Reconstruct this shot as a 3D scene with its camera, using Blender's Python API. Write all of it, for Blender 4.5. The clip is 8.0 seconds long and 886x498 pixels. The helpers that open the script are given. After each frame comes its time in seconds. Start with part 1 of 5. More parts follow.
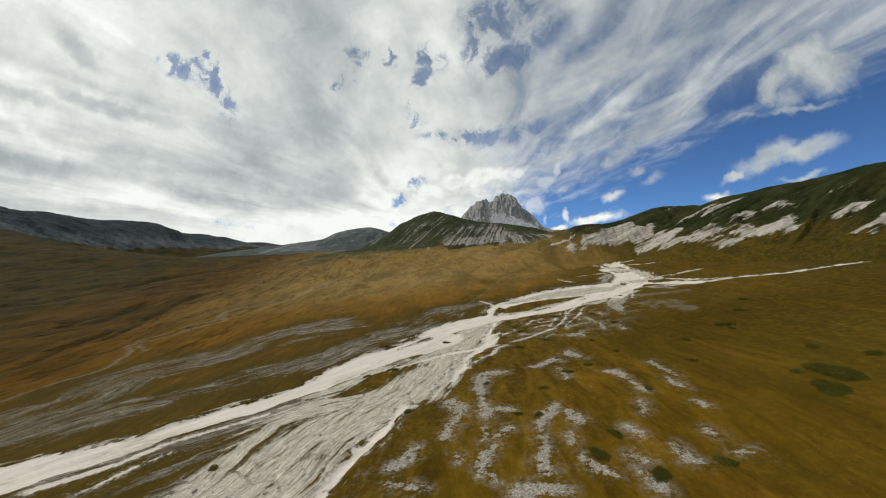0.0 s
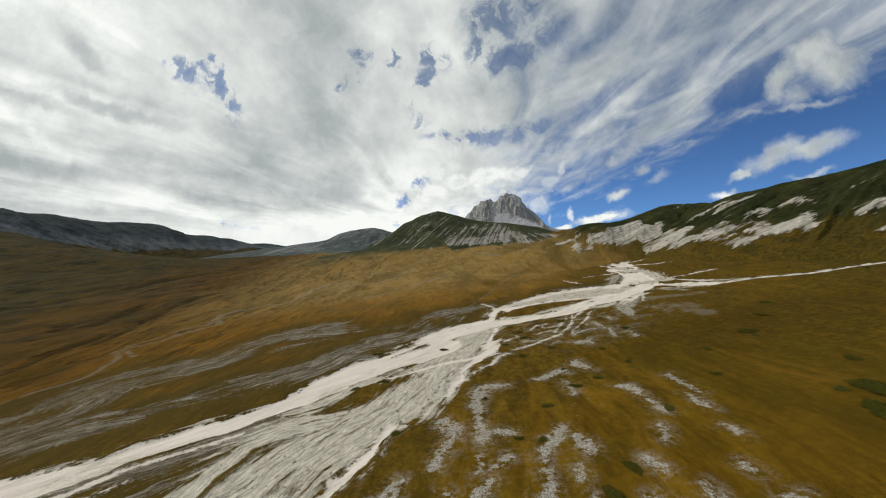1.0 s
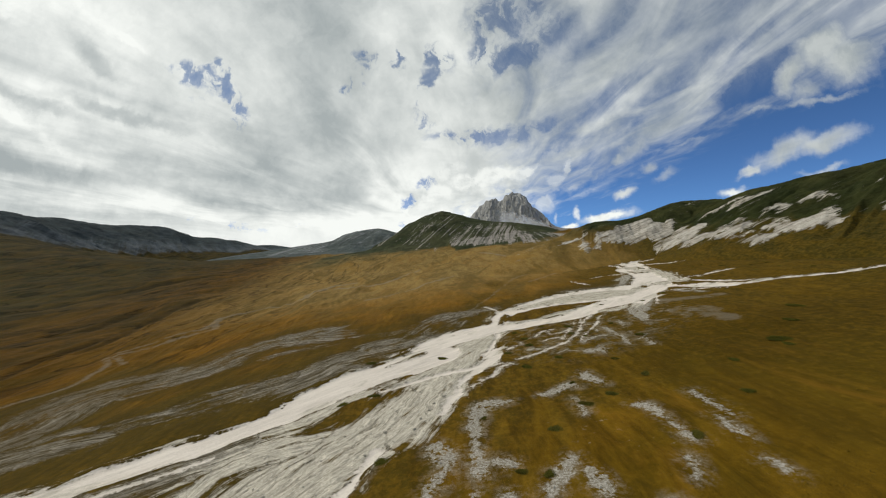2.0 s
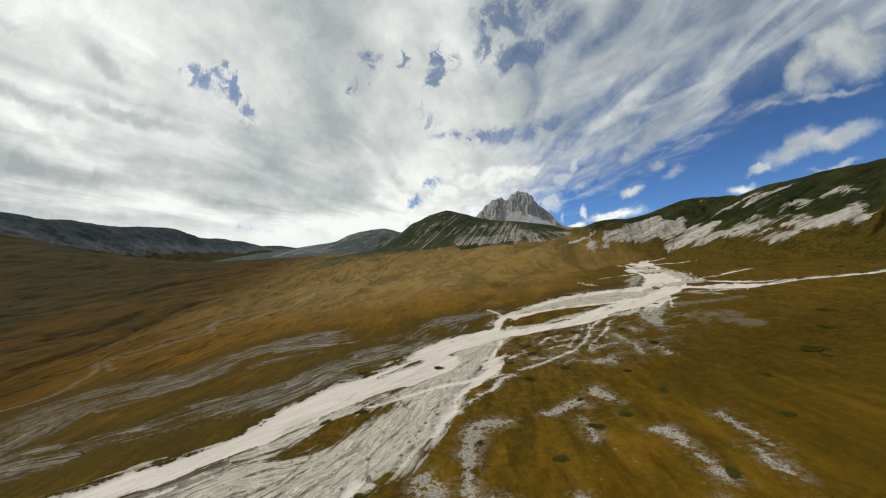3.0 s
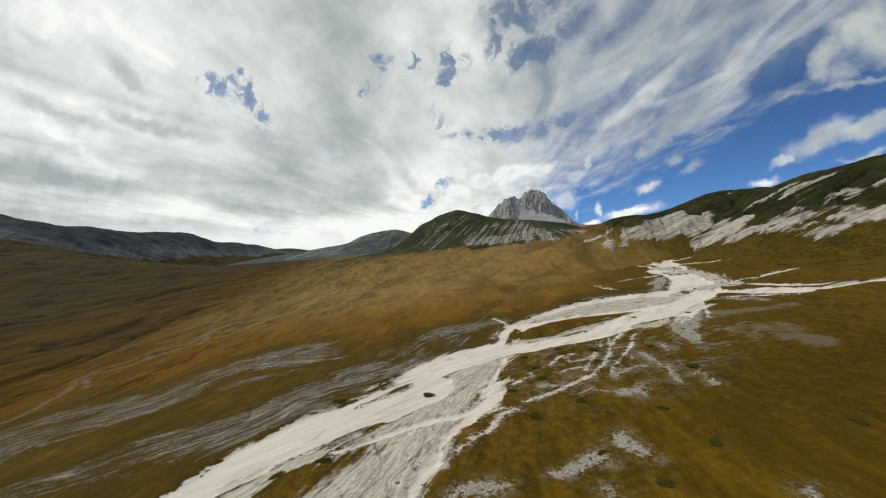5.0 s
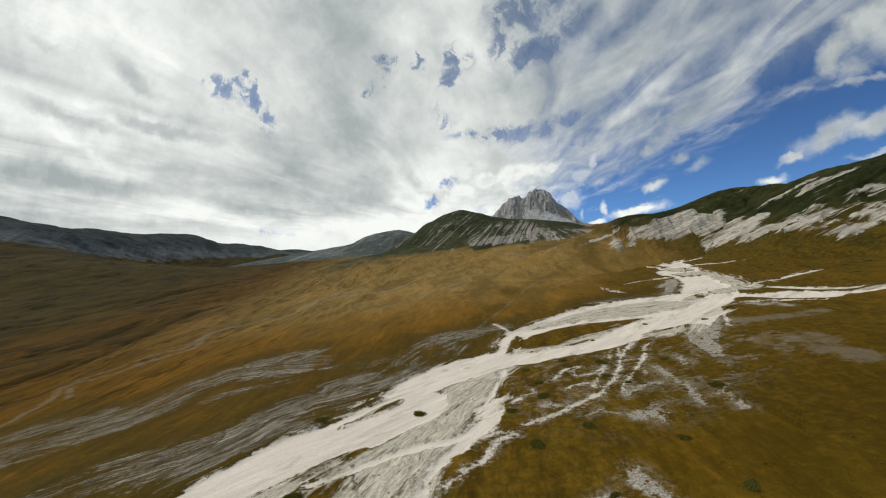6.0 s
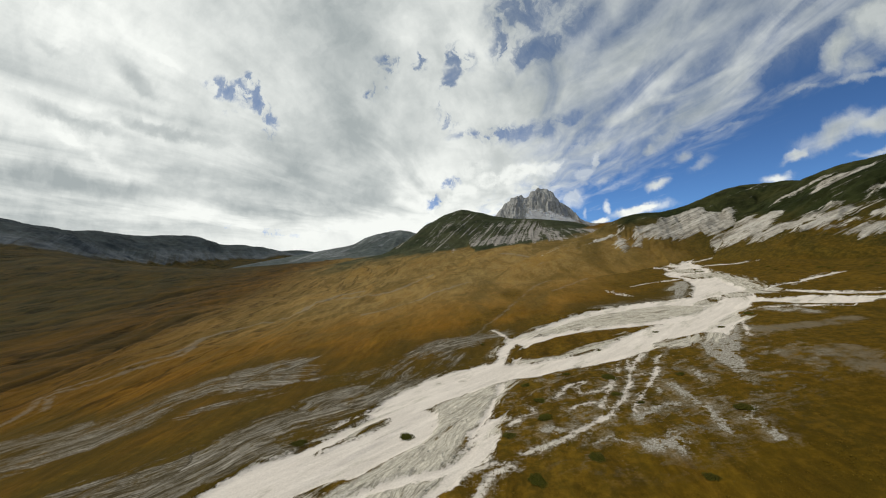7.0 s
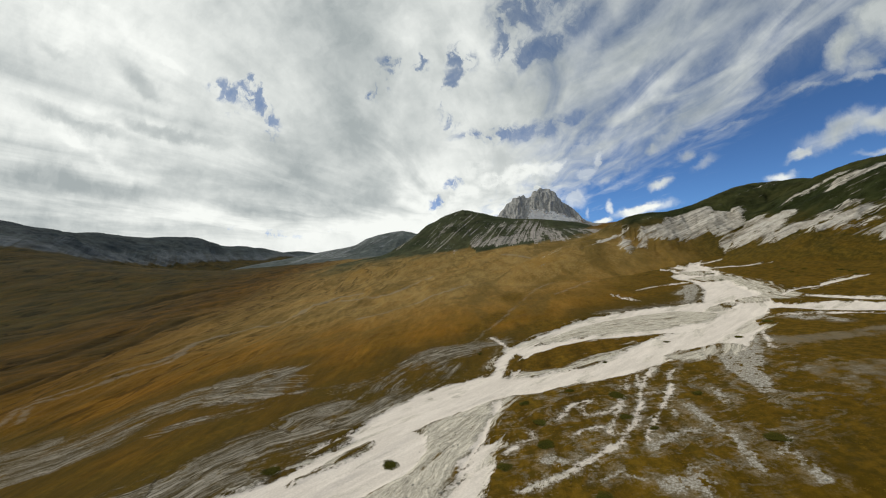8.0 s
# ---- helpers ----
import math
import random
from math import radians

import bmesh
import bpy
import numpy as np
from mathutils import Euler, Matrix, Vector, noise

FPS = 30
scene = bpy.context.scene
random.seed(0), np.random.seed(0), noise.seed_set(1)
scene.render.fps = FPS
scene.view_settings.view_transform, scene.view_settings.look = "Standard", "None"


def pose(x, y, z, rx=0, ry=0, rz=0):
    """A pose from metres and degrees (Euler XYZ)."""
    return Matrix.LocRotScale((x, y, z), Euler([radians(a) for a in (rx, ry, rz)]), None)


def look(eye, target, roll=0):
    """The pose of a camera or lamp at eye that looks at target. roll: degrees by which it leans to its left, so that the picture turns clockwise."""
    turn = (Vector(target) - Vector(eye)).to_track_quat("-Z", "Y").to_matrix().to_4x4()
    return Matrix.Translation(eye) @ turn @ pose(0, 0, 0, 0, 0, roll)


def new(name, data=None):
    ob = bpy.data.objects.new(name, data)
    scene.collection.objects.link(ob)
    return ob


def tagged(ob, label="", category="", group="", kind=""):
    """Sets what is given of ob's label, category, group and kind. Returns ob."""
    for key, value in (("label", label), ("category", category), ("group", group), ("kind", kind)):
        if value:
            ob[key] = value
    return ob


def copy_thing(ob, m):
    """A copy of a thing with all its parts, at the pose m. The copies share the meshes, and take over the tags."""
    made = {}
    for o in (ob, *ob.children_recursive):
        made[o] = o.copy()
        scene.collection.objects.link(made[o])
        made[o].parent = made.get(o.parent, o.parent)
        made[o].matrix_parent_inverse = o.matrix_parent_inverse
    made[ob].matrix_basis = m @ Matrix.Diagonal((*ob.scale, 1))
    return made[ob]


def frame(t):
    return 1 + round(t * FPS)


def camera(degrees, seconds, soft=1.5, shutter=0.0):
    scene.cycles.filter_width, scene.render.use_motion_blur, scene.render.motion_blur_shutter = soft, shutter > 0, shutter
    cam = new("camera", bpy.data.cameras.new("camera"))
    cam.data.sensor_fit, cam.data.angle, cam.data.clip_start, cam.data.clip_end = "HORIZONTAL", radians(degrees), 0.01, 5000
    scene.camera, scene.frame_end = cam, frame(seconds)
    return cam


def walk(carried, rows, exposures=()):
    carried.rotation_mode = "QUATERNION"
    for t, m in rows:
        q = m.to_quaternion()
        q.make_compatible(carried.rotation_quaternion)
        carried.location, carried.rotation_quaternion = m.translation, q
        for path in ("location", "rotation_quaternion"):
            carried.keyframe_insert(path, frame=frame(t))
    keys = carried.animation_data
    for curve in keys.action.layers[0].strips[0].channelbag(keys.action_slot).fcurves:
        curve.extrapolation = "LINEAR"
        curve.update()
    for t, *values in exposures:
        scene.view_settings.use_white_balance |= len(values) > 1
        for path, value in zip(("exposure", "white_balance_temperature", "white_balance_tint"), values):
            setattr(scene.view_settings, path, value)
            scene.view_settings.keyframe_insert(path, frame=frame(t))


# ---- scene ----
cam = camera(100.8, 8.0, 1.15)
PATH = [
    (0, (-6.95, 12.798, 39.693), (-6.961, 14.797, 39.66), -4.0),
    (0.5, (-5.497, 17.977, 39.556), (-5.516, 19.977, 39.524), -4.1),
    (1, (-3.989, 23.132, 39.455), (-4.024, 25.132, 39.425), -4.3),
    (1.5, (-2.546, 28.369, 39.399), (-2.597, 30.369, 39.371), -4.6),
    (3, (1.963, 43.462, 39.32), (1.863, 45.459, 39.294), -5.1),
    (3.5, (3.573, 48.635, 39.339), (3.455, 50.631, 39.314), -5.4),
    (4, (5.128, 53.729, 39.369), (4.992, 55.725, 39.345), -5.6),
    (4.5, (6.627, 58.784, 39.425), (6.471, 60.778, 39.404), -5.8),
    (6, (10.677, 74.005, 39.95), (10.479, 75.995, 39.934), -6.3),
    (6.5, (11.862, 79.033, 40.134), (11.654, 81.023, 40.119), -6.4),
    (7, (13.006, 84.004, 40.399), (12.793, 85.993, 40.385), -6.6),
    (7.5, (14.116, 88.803, 40.672), (13.898, 90.791, 40.661), -6.7),
    (8, (15.153, 93.456, 40.908), (14.928, 95.443, 40.898), -6.8),
]
walk(cam, [(t, look(eye, target, roll)) for t, eye, target, roll in PATH])

# ---------------------------------------------------------------- sky, sun
SUN_ELEVATION, SUN_AZIMUTH = radians(48), radians(-52)     # azimuth from +y towards +x


class Nodes:
    """A small wrapper that adds and links shader nodes."""

    def __init__(self, tree):
        self.tree = tree
        tree.nodes.clear()

    def add(self, kind, *links, **settings):
        n = self.tree.nodes.new(kind)
        for key, value in settings.items():
            if key in n.inputs:
                n.inputs[key].default_value = value
            else:
                setattr(n, key, value)
        for k, source in enumerate(links):
            if source is not None:
                self.put(n.inputs[k], source)
        return n

    def put(self, socket, source):
        if isinstance(source, (int, float, tuple)):
            socket.default_value = source
        else:
            self.tree.links.new(source, socket)

    def math(self, op, a, b=0.0, c=0.0, clamp=False):
        n = self.add("ShaderNodeMath", operation=op, use_clamp=clamp)
        for k, v in enumerate((a, b, c)):
            self.put(n.inputs[k], v)
        return n.outputs[0]

    def vec(self, op, a, b=(0.0, 0.0, 0.0)):
        n = self.add("ShaderNodeVectorMath", operation=op)
        self.put(n.inputs[0], a)
        self.put(n.inputs[1], b)
        return n.outputs[0]

    def ramp(self, value, lo, hi, to_lo=0.0, to_hi=1.0, smooth=True):
        n = self.add("ShaderNodeMapRange", interpolation_type="SMOOTHSTEP" if smooth else "LINEAR")
        for k, v in enumerate((value, lo, hi, to_lo, to_hi)):
            self.put(n.inputs[k], v)
        return n.outputs[0]

    def mix(self, factor, a, b):
        n = self.add("ShaderNodeMix", data_type="RGBA")
        for k, v in ((0, factor), (6, a), (7, b)):
            self.put(n.inputs[k], v)
        return n.outputs[2]

    def noise(self, vector, scale, detail=4.0, rough=0.55, distort=0.0):
        n = self.add("ShaderNodeTexNoise", noise_dimensions="3D")
        self.put(n.inputs["Vector"], vector)
        n.inputs["Scale"].default_value, n.inputs["Detail"].default_value = scale, detail
        n.inputs["Roughness"].default_value, n.inputs["Distortion"].default_value = rough, distort
        return n.outputs[0]

    def place(self, vector, loc=(0, 0, 0), rot=(0, 0, 0), scale=(1, 1, 1), kind="POINT"):
        n = self.add("ShaderNodeMapping", vector_type=kind)
        self.put(n.inputs[0], vector)
        n.inputs[1].default_value, n.inputs[2].default_value, n.inputs[3].default_value = loc, rot, scale
        return n.outputs[0]


# clouds and gaps in the cover: across, up, half length, half height, lean, weight
GAPS = [
    (-0.683, 0.523, 0.057, 0.025, -26, 0.85), (-0.608, 0.514, 0.043, 0.041, -45, 0.9), (-0.579, 0.458, 0.071, 0.023, -63, 0.9), (-0.652, 0.435, 0.047, 0.024, -21, 0.75),
    (-0.57, 0.393, 0.032, 0.022, -50, 0.8), (-0.12, 0.515, 0.024, 0.025, 33, 1.1), (-0.189, 0.533, 0.068, 0.025, 0, 0.75), (-0.228, 0.464, 0.067, 0.029, 48, 0.75),
    (-0.265, 0.441, 0.023, 0.017, 43, 0.95), (-0.009, 0.5, 0.037, 0.03, -46, 0.95), (-0.036, 0.441, 0.045, 0.026, 54, 0.75), (-0.059, 0.367, 0.026, 0.052, 3, 0.75)]
GAPS2 = [
    (0.191, 0.597, 0.087, 0.045, 17, 0.62), (0.124, 0.51, 0.036, 0.051, 2, 0.7), (0.196, 0.491, 0.064, 0.024, 18, 0.72), (0.313, 0.561, 0.057, 0.045, 33, 0.45),
    (0.116, 0.558, 0.021, 0.045, -8, 0.5), (0.063, 0.29, 0.113, 0.021, -1, 0.7), (0.206, 0.285, 0.088, 0.014, 7, 0.5), (0.297, 0.223, 0.073, 0.018, 16, 0.35),
    (-0.069, 0.169, 0.034, 0.015, 24, 1.0), (-0.116, 0.116, 0.017, 0.019, 54, 1.0), (-0.138, 0.071, 0.011, 0.014, 54, 0.8), (-0.628, 0.105, 0.124, 0.013, -12, 0.6),
    (-0.415, 0.087, 0.097, 0.009, -6, 0.4)]
GAPS3 = [
    (0.824, 0.356, 0.095, 0.029, 31, 0.9), (0.879, 0.401, 0.046, 0.016, 35, 0.8), (0.425, 0.342, 0.156, 0.021, 30, 0.3), (0.584, 0.355, 0.18, 0.021, 28, 0.3),
    (0.775, 0.461, 0.188, 0.029, 24, 0.3), (0.52, 0.281, 0.085, 0.015, 24, 0.3), (0.395, 0.49, 0.114, 0.024, 39, 0.25)]
PUFFS = [
    (1.003, 0.432, 0.086, 0.06, 22, 1.1), (0.924, 0.369, 0.068, 0.037, 48, 1.1), (1.067, 0.4, 0.078, 0.062, 14, 1.1), (0.961, 0.328, 0.053, 0.023, 25, 0.8),
    (0.966, 0.298, 0.138, 0.01, 6, 0.6), (0.815, 0.282, 0.054, 0.009, 14, 0.6), (0.885, 0.169, 0.083, 0.03, 19, 1.0), (0.997, 0.185, 0.087, 0.026, 8, 1.0),
    (0.796, 0.133, 0.036, 0.012, 23, 1.0), (0.751, 0.077, 0.033, 0.013, 6, 1.0), (0.984, 0.112, 0.06, 0.01, 9, 0.7)]
PUFFS2 = [
    (0.441, 0.278, 0.08, 0.025, 41, 0.75), (0.386, 0.228, 0.049, 0.018, 40, 0.6), (0.501, 0.225, 0.071, 0.032, 39, 0.75), (0.462, 0.189, 0.037, 0.021, 25, 0.8),
    (0.527, 0.161, 0.028, 0.016, 14, 0.75), (0.612, 0.27, 0.097, 0.01, 16, 0.5), (0.643, 0.223, 0.069, 0.009, 14, 0.5), (0.576, 0.132, 0.038, 0.012, 21, 0.6),
    (0.462, 0.086, 0.027, 0.013, 12, 1.0), (0.409, 0.036, 0.069, 0.015, 3, 1.0), (0.333, 0.055, 0.009, 0.017, 4, 0.8), (0.316, 0.025, 0.021, 0.009, -6, 0.9)]
PUFFS3 = [
    (0.306, 0.165, 0.041, 0.016, 53, 0.75), (0.283, 0.134, 0.032, 0.018, 45, 0.75), (0.341, 0.122, 0.038, 0.012, 19, 0.65), (0.247, 0.086, 0.033, 0.02, 30, 0.8),
    (0.275, 0.053, 0.006, 0.017, -6, 0.5), (0.099, 0.188, 0.164, 0.049, 0, 1.0), (0.22, 0.189, 0.103, 0.033, 2, 0.8), (-0.028, 0.14, 0.046, 0.046, -6, 1.0)]
SHADES = [
    (-0.957, 0.599, 0.111, 0.03, -47, 0.75), (-0.889, 0.435, 0.22, 0.021, -20, 0.8), (-1.231, 0.535, 0.158, 0.023, -29, 0.7), (-1.305, 0.374, 0.108, 0.037, -16, 0.9),
    (-1.09, 0.287, 0.362, 0.026, -10, 0.75), (-0.857, 0.259, 0.119, 0.026, -14, 0.6), (-1.121, 0.481, 0.174, 0.02, -24, 0.6), (-0.414, 0.332, 0.152, 0.075, -12, 0.45),
    (-0.336, 0.565, 0.035, 0.17, -4, 0.45), (-0.5, 0.215, 0.242, 0.028, -10, 0.5), (-0.292, 0.153, 0.054, 0.025, -6, 0.95), (-1.234, 0.734, 0.07, 0.02, -45, 0.4)]
SHADES2 = [
    (-0.771, 0.494, 0.05, 0.096, 7, 0.35), (-0.526, 0.273, 0.195, 0.032, -12, 0.35), (-0.618, 0.348, 0.099, 0.032, -16, 0.35), (-0.26, 0.648, 0.04, 0.092, -8, 0.45),
    (0.127, 0.169, 0.105, 0.021, -2, 0.5), (0.019, 0.151, 0.061, 0.018, 4, 0.3), (-0.449, 0.69, 0.065, 0.022, -36, 0.35), (-0.107, 0.288, 0.077, 0.092, -7, 0.3)]
LIGHTS = [
    (-1.196, 0.452, 0.078, 0.015, -25, 0.8), (-1.098, 0.374, 0.062, 0.018, -31, 0.9), (-0.153, 0.61, 0.068, 0.046, -8, 0.7), (-0.857, 0.635, 0.05, 0.013, -45, 0.7),
    (-0.905, 0.519, 0.085, 0.016, -32, 0.5), (-0.842, 0.169, 0.433, 0.026, -9, 0.7), (-0.414, 0.099, 0.224, 0.028, -6, 0.8), (-0.469, 0.504, 0.097, 0.14, -7, 0.4),
    (-1.191, 0.794, 0.14, 0.049, -36, 0.6), (0.043, 0.56, 0.061, 0.165, -8, 0.5), (-0.966, 0.746, 0.119, 0.023, -45, 0.5)]
CUMULI = [
    (-0.004, 0.199, 0.043, 0.021, 4, 0.7), (0.051, 0.165, 0.055, 0.024, -1, 1.0), (0.121, 0.176, 0.066, 0.024, 2, 1.0), (0.196, 0.177, 0.059, 0.021, 4, 0.9),
    (-0.028, 0.14, 0.046, 0.025, -6, 1.0), (-0.07, 0.114, 0.025, 0.028, -6, 0.9), (0.314, 0.179, 0.024, 0.013, 50, 0.7), (0.287, 0.143, 0.021, 0.017, 35, 0.6),
    (0.412, 0.039, 0.061, 0.013, 3, 1.0), (0.313, 0.025, 0.023, 0.009, -6, 1.0), (-0.085, 0.193, 0.04, 0.019, 14, 0.7), (0.248, 0.092, 0.027, 0.015, 30, 0.6),
    (0.153, 0.125, 0.016, 0.009, 14, 1.0)]

world = bpy.data.worlds.new("sky")
scene.world = world
world.use_nodes = True
n = Nodes(world.node_tree)
d = n.add("ShaderNodeTexCoord").outputs["Generated"]
sky = n.add("ShaderNodeTexSky", sky_type="NISHITA", sun_disc=False, sun_elevation=SUN_ELEVATION, sun_rotation=SUN_AZIMUTH, altitude=1600.0, air_density=1.0, dust_density=0.3, ozone_density=1.6).outputs[0]
sep = n.add("ShaderNodeSeparateXYZ", d)
dx, dy, dz = sep.outputs
ahead = n.math("MAXIMUM", dy, 0.02)
uv = n.add("ShaderNodeCombineXYZ", n.math("DIVIDE", dx, ahead), n.math("DIVIDE", dz, ahead), 0.0).outputs[0]
high = n.math("ADD", n.math("MAXIMUM", dz, 0.0), 0.10)
plan = n.add("ShaderNodeCombineXYZ", n.math("DIVIDE", dx, high), n.math("DIVIDE", dy, high), 0.0).outputs[0]
streak = n.place(plan, rot=(0, 0, radians(-10)), scale=(1.0, 0.36, 1.0))
fibres = n.noise(streak, 4.0, 6.0, 0.56, 0.9)          # wind-drawn streaks
billow = n.noise(plan, 1.1, 6.0, 0.6, 0.4)             # large cover
warp = n.vec("SCALE", n.vec("SUBTRACT", n.add("ShaderNodeTexNoise", uv, Scale=9.0, Detail=5.0, Roughness=0.65).outputs[1], (0.5, 0.5, 0.5)))
warp.node.inputs[3].default_value = 0.085
uvw = n.vec("MULTIPLY_ADD", n.vec("ADD", uv, warp), (1.0, 1.0, 0.0))
uvw.node.inputs[2].default_value = (0.0, 0.0, 1.0)


def spots(shapes, lo, hi):
    """The union of soft leaning ellipses in the sky."""
    total = 0.0
    for u, v, a, b, lean, weight in shapes:
        ca, sa = math.cos(radians(lean)), math.sin(radians(lean))
        p = n.add("ShaderNodeVectorMath", operation="DOT_PRODUCT")
        n.put(p.inputs[0], uvw)
        p.inputs[1].default_value = (ca / a, sa / a, -(u * ca + v * sa) / a)
        q = n.add("ShaderNodeVectorMath", operation="DOT_PRODUCT")
        n.put(q.inputs[0], uvw)
        q.inputs[1].default_value = (-sa / b, ca / b, (u * sa - v * ca) / b)
        p2 = n.math("MULTIPLY", p.outputs["Value"], p.outputs["Value"])
        r = n.math("SQRT", n.math("MULTIPLY_ADD", q.outputs["Value"], q.outputs["Value"], p2))
        s = n.ramp(r, hi, lo, 0.0, weight)
        total = n.math("MAXIMUM", total, s)
    return total


curds = n.noise(uvw, 11.0, 6.0, 0.62)
shreds = n.noise(n.place(uvw, rot=(0, 0, radians(-40)), scale=(1.0, 0.7, 1.0)), 19.0, 6.0, 0.66, 0.3)
gaps = spots(GAPS + GAPS2 + GAPS3, 0.0, 2.1)
puffs = n.ramp(n.math("MULTIPLY_ADD", n.math("SUBTRACT", curds, 0.5), 0.85, spots(PUFFS + PUFFS2 + PUFFS3, 0.0, 1.9)), 0.10, 1.15)
shades = spots(SHADES + SHADES2, 0.1, 1.6)
lights = spots(LIGHTS, 0.1, 1.6)
us = n.add("ShaderNodeSeparateXYZ", uv)
u_, v_ = us.outputs[0], us.outputs[1]
above = n.math("SUBTRACT", v_, n.math("MULTIPLY_ADD", u_, 0.31, 0.028))      # height over the lower edge of the streaked cover
veil = n.ramp(above, -0.13, 0.12, -0.75, 0.34)
solid = n.ramp(u_, 0.25, -0.15, 0.0, 0.55)
cover = n.math("ADD", veil, n.math("MULTIPLY", solid, n.ramp(above, -0.2, 0.05)))
cover = n.math("ADD", cover, n.math("MULTIPLY", n.math("SUBTRACT", fibres, 0.5), 1.5))
cover = n.math("ADD", cover, n.math("MULTIPLY", n.math("SUBTRACT", billow, 0.5), 0.5))
cover = n.math("SUBTRACT", cover, n.math("MULTIPLY", gaps, n.ramp(shreds, 0.38, 0.62, n.ramp(u_, 0.2, 0.4, 0.25, 0.65), n.ramp(u_, 0.2, 0.4, 1.7, 1.05))))
cover = n.math("SUBTRACT", cover, n.ramp(u_, 0.45, 1.0, 0.0, 0.22))
cover = n.ramp(cover, -0.60, n.ramp(u_, 0.0, 0.4, 0.48, 0.85))
cover = n.math("MAXIMUM", cover, n.math("MULTIPLY", n.math("MULTIPLY", n.ramp(u_, 0.45, -0.2, 0.45, 0.85), n.math("SUBTRACT", n.ramp(shreds, 0.30, 0.66, 1.0, 0.55), n.math("MULTIPLY", gaps, 0.32), clamp=True)), n.ramp(above, 0.0, 0.2)))
cover = n.math("MAXIMUM", cover, n.math("MULTIPLY", puffs, 0.97))
grain = n.noise(n.place(plan, rot=(0, 0, radians(-10)), scale=(1.0, 0.5, 1.0)), 1.7, 7.0, 0.6, 0.5)
masses = n.noise(n.place(plan, rot=(0, 0, radians(-10)), scale=(1.0, 0.42, 1.0)), 1.05, 4.0, 0.5, 0.6)
combed = n.noise(n.place(plan, rot=(0, 0, radians(-10)), scale=(1.0, 0.30, 1.0)), 1.9, 5.0, 0.55, 0.8)
lit = n.ramp(n.math("ADD", n.math("MULTIPLY", combed, 0.55), n.math("MULTIPLY_ADD", masses, 0.55, n.math("MULTIPLY", grain, 0.30))), 0.51, 0.95)
lit = n.math("MAXIMUM", lit, n.ramp(n.math("ADD", dz, n.math("MULTIPLY", grain, 0.1)), 0.2, 0.1, 0.0, 0.9))
lit = n.math("MULTIPLY", lit, n.math("SUBTRACT", 1.0, n.math("MULTIPLY", shades, 0.9)))
lit = n.math("ADD", lit, n.math("MULTIPLY", lights, 0.42))
lit = n.math("ADD", lit, n.math("MULTIPLY", n.math("SUBTRACT", curds, 0.5), 0.75), clamp=True)
own = n.math("MULTIPLY", puffs, n.ramp(v_, 0.06, 0.18, 0.0, 0.95))
lit = n.mix(own, lit, n.ramp(curds, 0.36, 0.70, 0.0, 0.26))
thin = n.math("MULTIPLY", n.ramp(n.math("ABSOLUTE", n.math("SUBTRACT", u_, 0.03)), 0.45, 0.08), n.ramp(v_, 0.42, 0.16, 0.0, 0.32))
lit = n.math("ADD", lit, thin, clamp=True)
heaps = spots(CUMULI, 0.55, 1.3)
lit = n.mix(n.math("MULTIPLY", heaps, 0.85), lit, n.ramp(curds, 0.33, 0.52, 0.40, 1.0))
cover = n.math("MAXIMUM", cover, heaps)
cloud = n.mix(lit, (0.388, 0.430, 0.434, 1), (0.94, 0.965, 0.925, 1))
clear = n.add("ShaderNodeRGBToBW", sky).outputs[0]
blue = n.vec("ADD", n.vec("MULTIPLY", sky, (0.004, 0.013, 0.022)), n.vec("MULTIPLY", n.add("ShaderNodeCombineXYZ", clear, clear, clear).outputs[0], n.mix(n.ramp(dz, 0.15, 0.5), (0.0145, 0.0300, 0.072, 1), (0.0120, 0.0315, 0.071, 1))))
back = n.add("ShaderNodeBackground", n.mix(cover, blue, cloud), 1.0)
n.add("ShaderNodeOutputWorld", back.outputs[0])

sun = new("sun", bpy.data.lights.new("sun", "SUN"))
sun.data.energy, sun.data.angle, sun.data.color = 2.1, radians(6), (1.0, 0.95, 0.86)
sun_way = Vector((math.sin(SUN_AZIMUTH) * math.cos(SUN_ELEVATION), math.cos(SUN_AZIMUTH) * math.cos(SUN_ELEVATION), math.sin(SUN_ELEVATION)))
sun.matrix_world = look(sun_way * 500, (0, 0, 0))

# ---------------------------------------------------------------- fields over the plan
def softp(v, k):
    return k * np.logaddexp(0, v / k)


def lattice(x, y, seed):
    """Value noise, 0 to 1."""
    xi, yi = np.floor(x), np.floor(y)
    fx, fy = x - xi, y - yi
    fx, fy = fx * fx * fx * (fx * (fx * 6 - 15) + 10), fy * fy * fy * (fy * (fy * 6 - 15) + 10)

    def h(a, b):
        k = (a.astype(np.int64) * 374761393 + b.astype(np.int64) * 668265263 + seed * 974711) & 0x7FFFFFFF
        k = ((k ^ (k >> 13)) * 1274126177) & 0x7FFFFFFF
        return ((k ^ (k >> 16)) & 0xFFFF) / 65535.0

    top = h(xi, yi) * (1 - fx) + h(xi + 1, yi) * fx
    low = h(xi, yi + 1) * (1 - fx) + h(xi + 1, yi + 1) * fx
    return top * (1 - fy) + low * fy


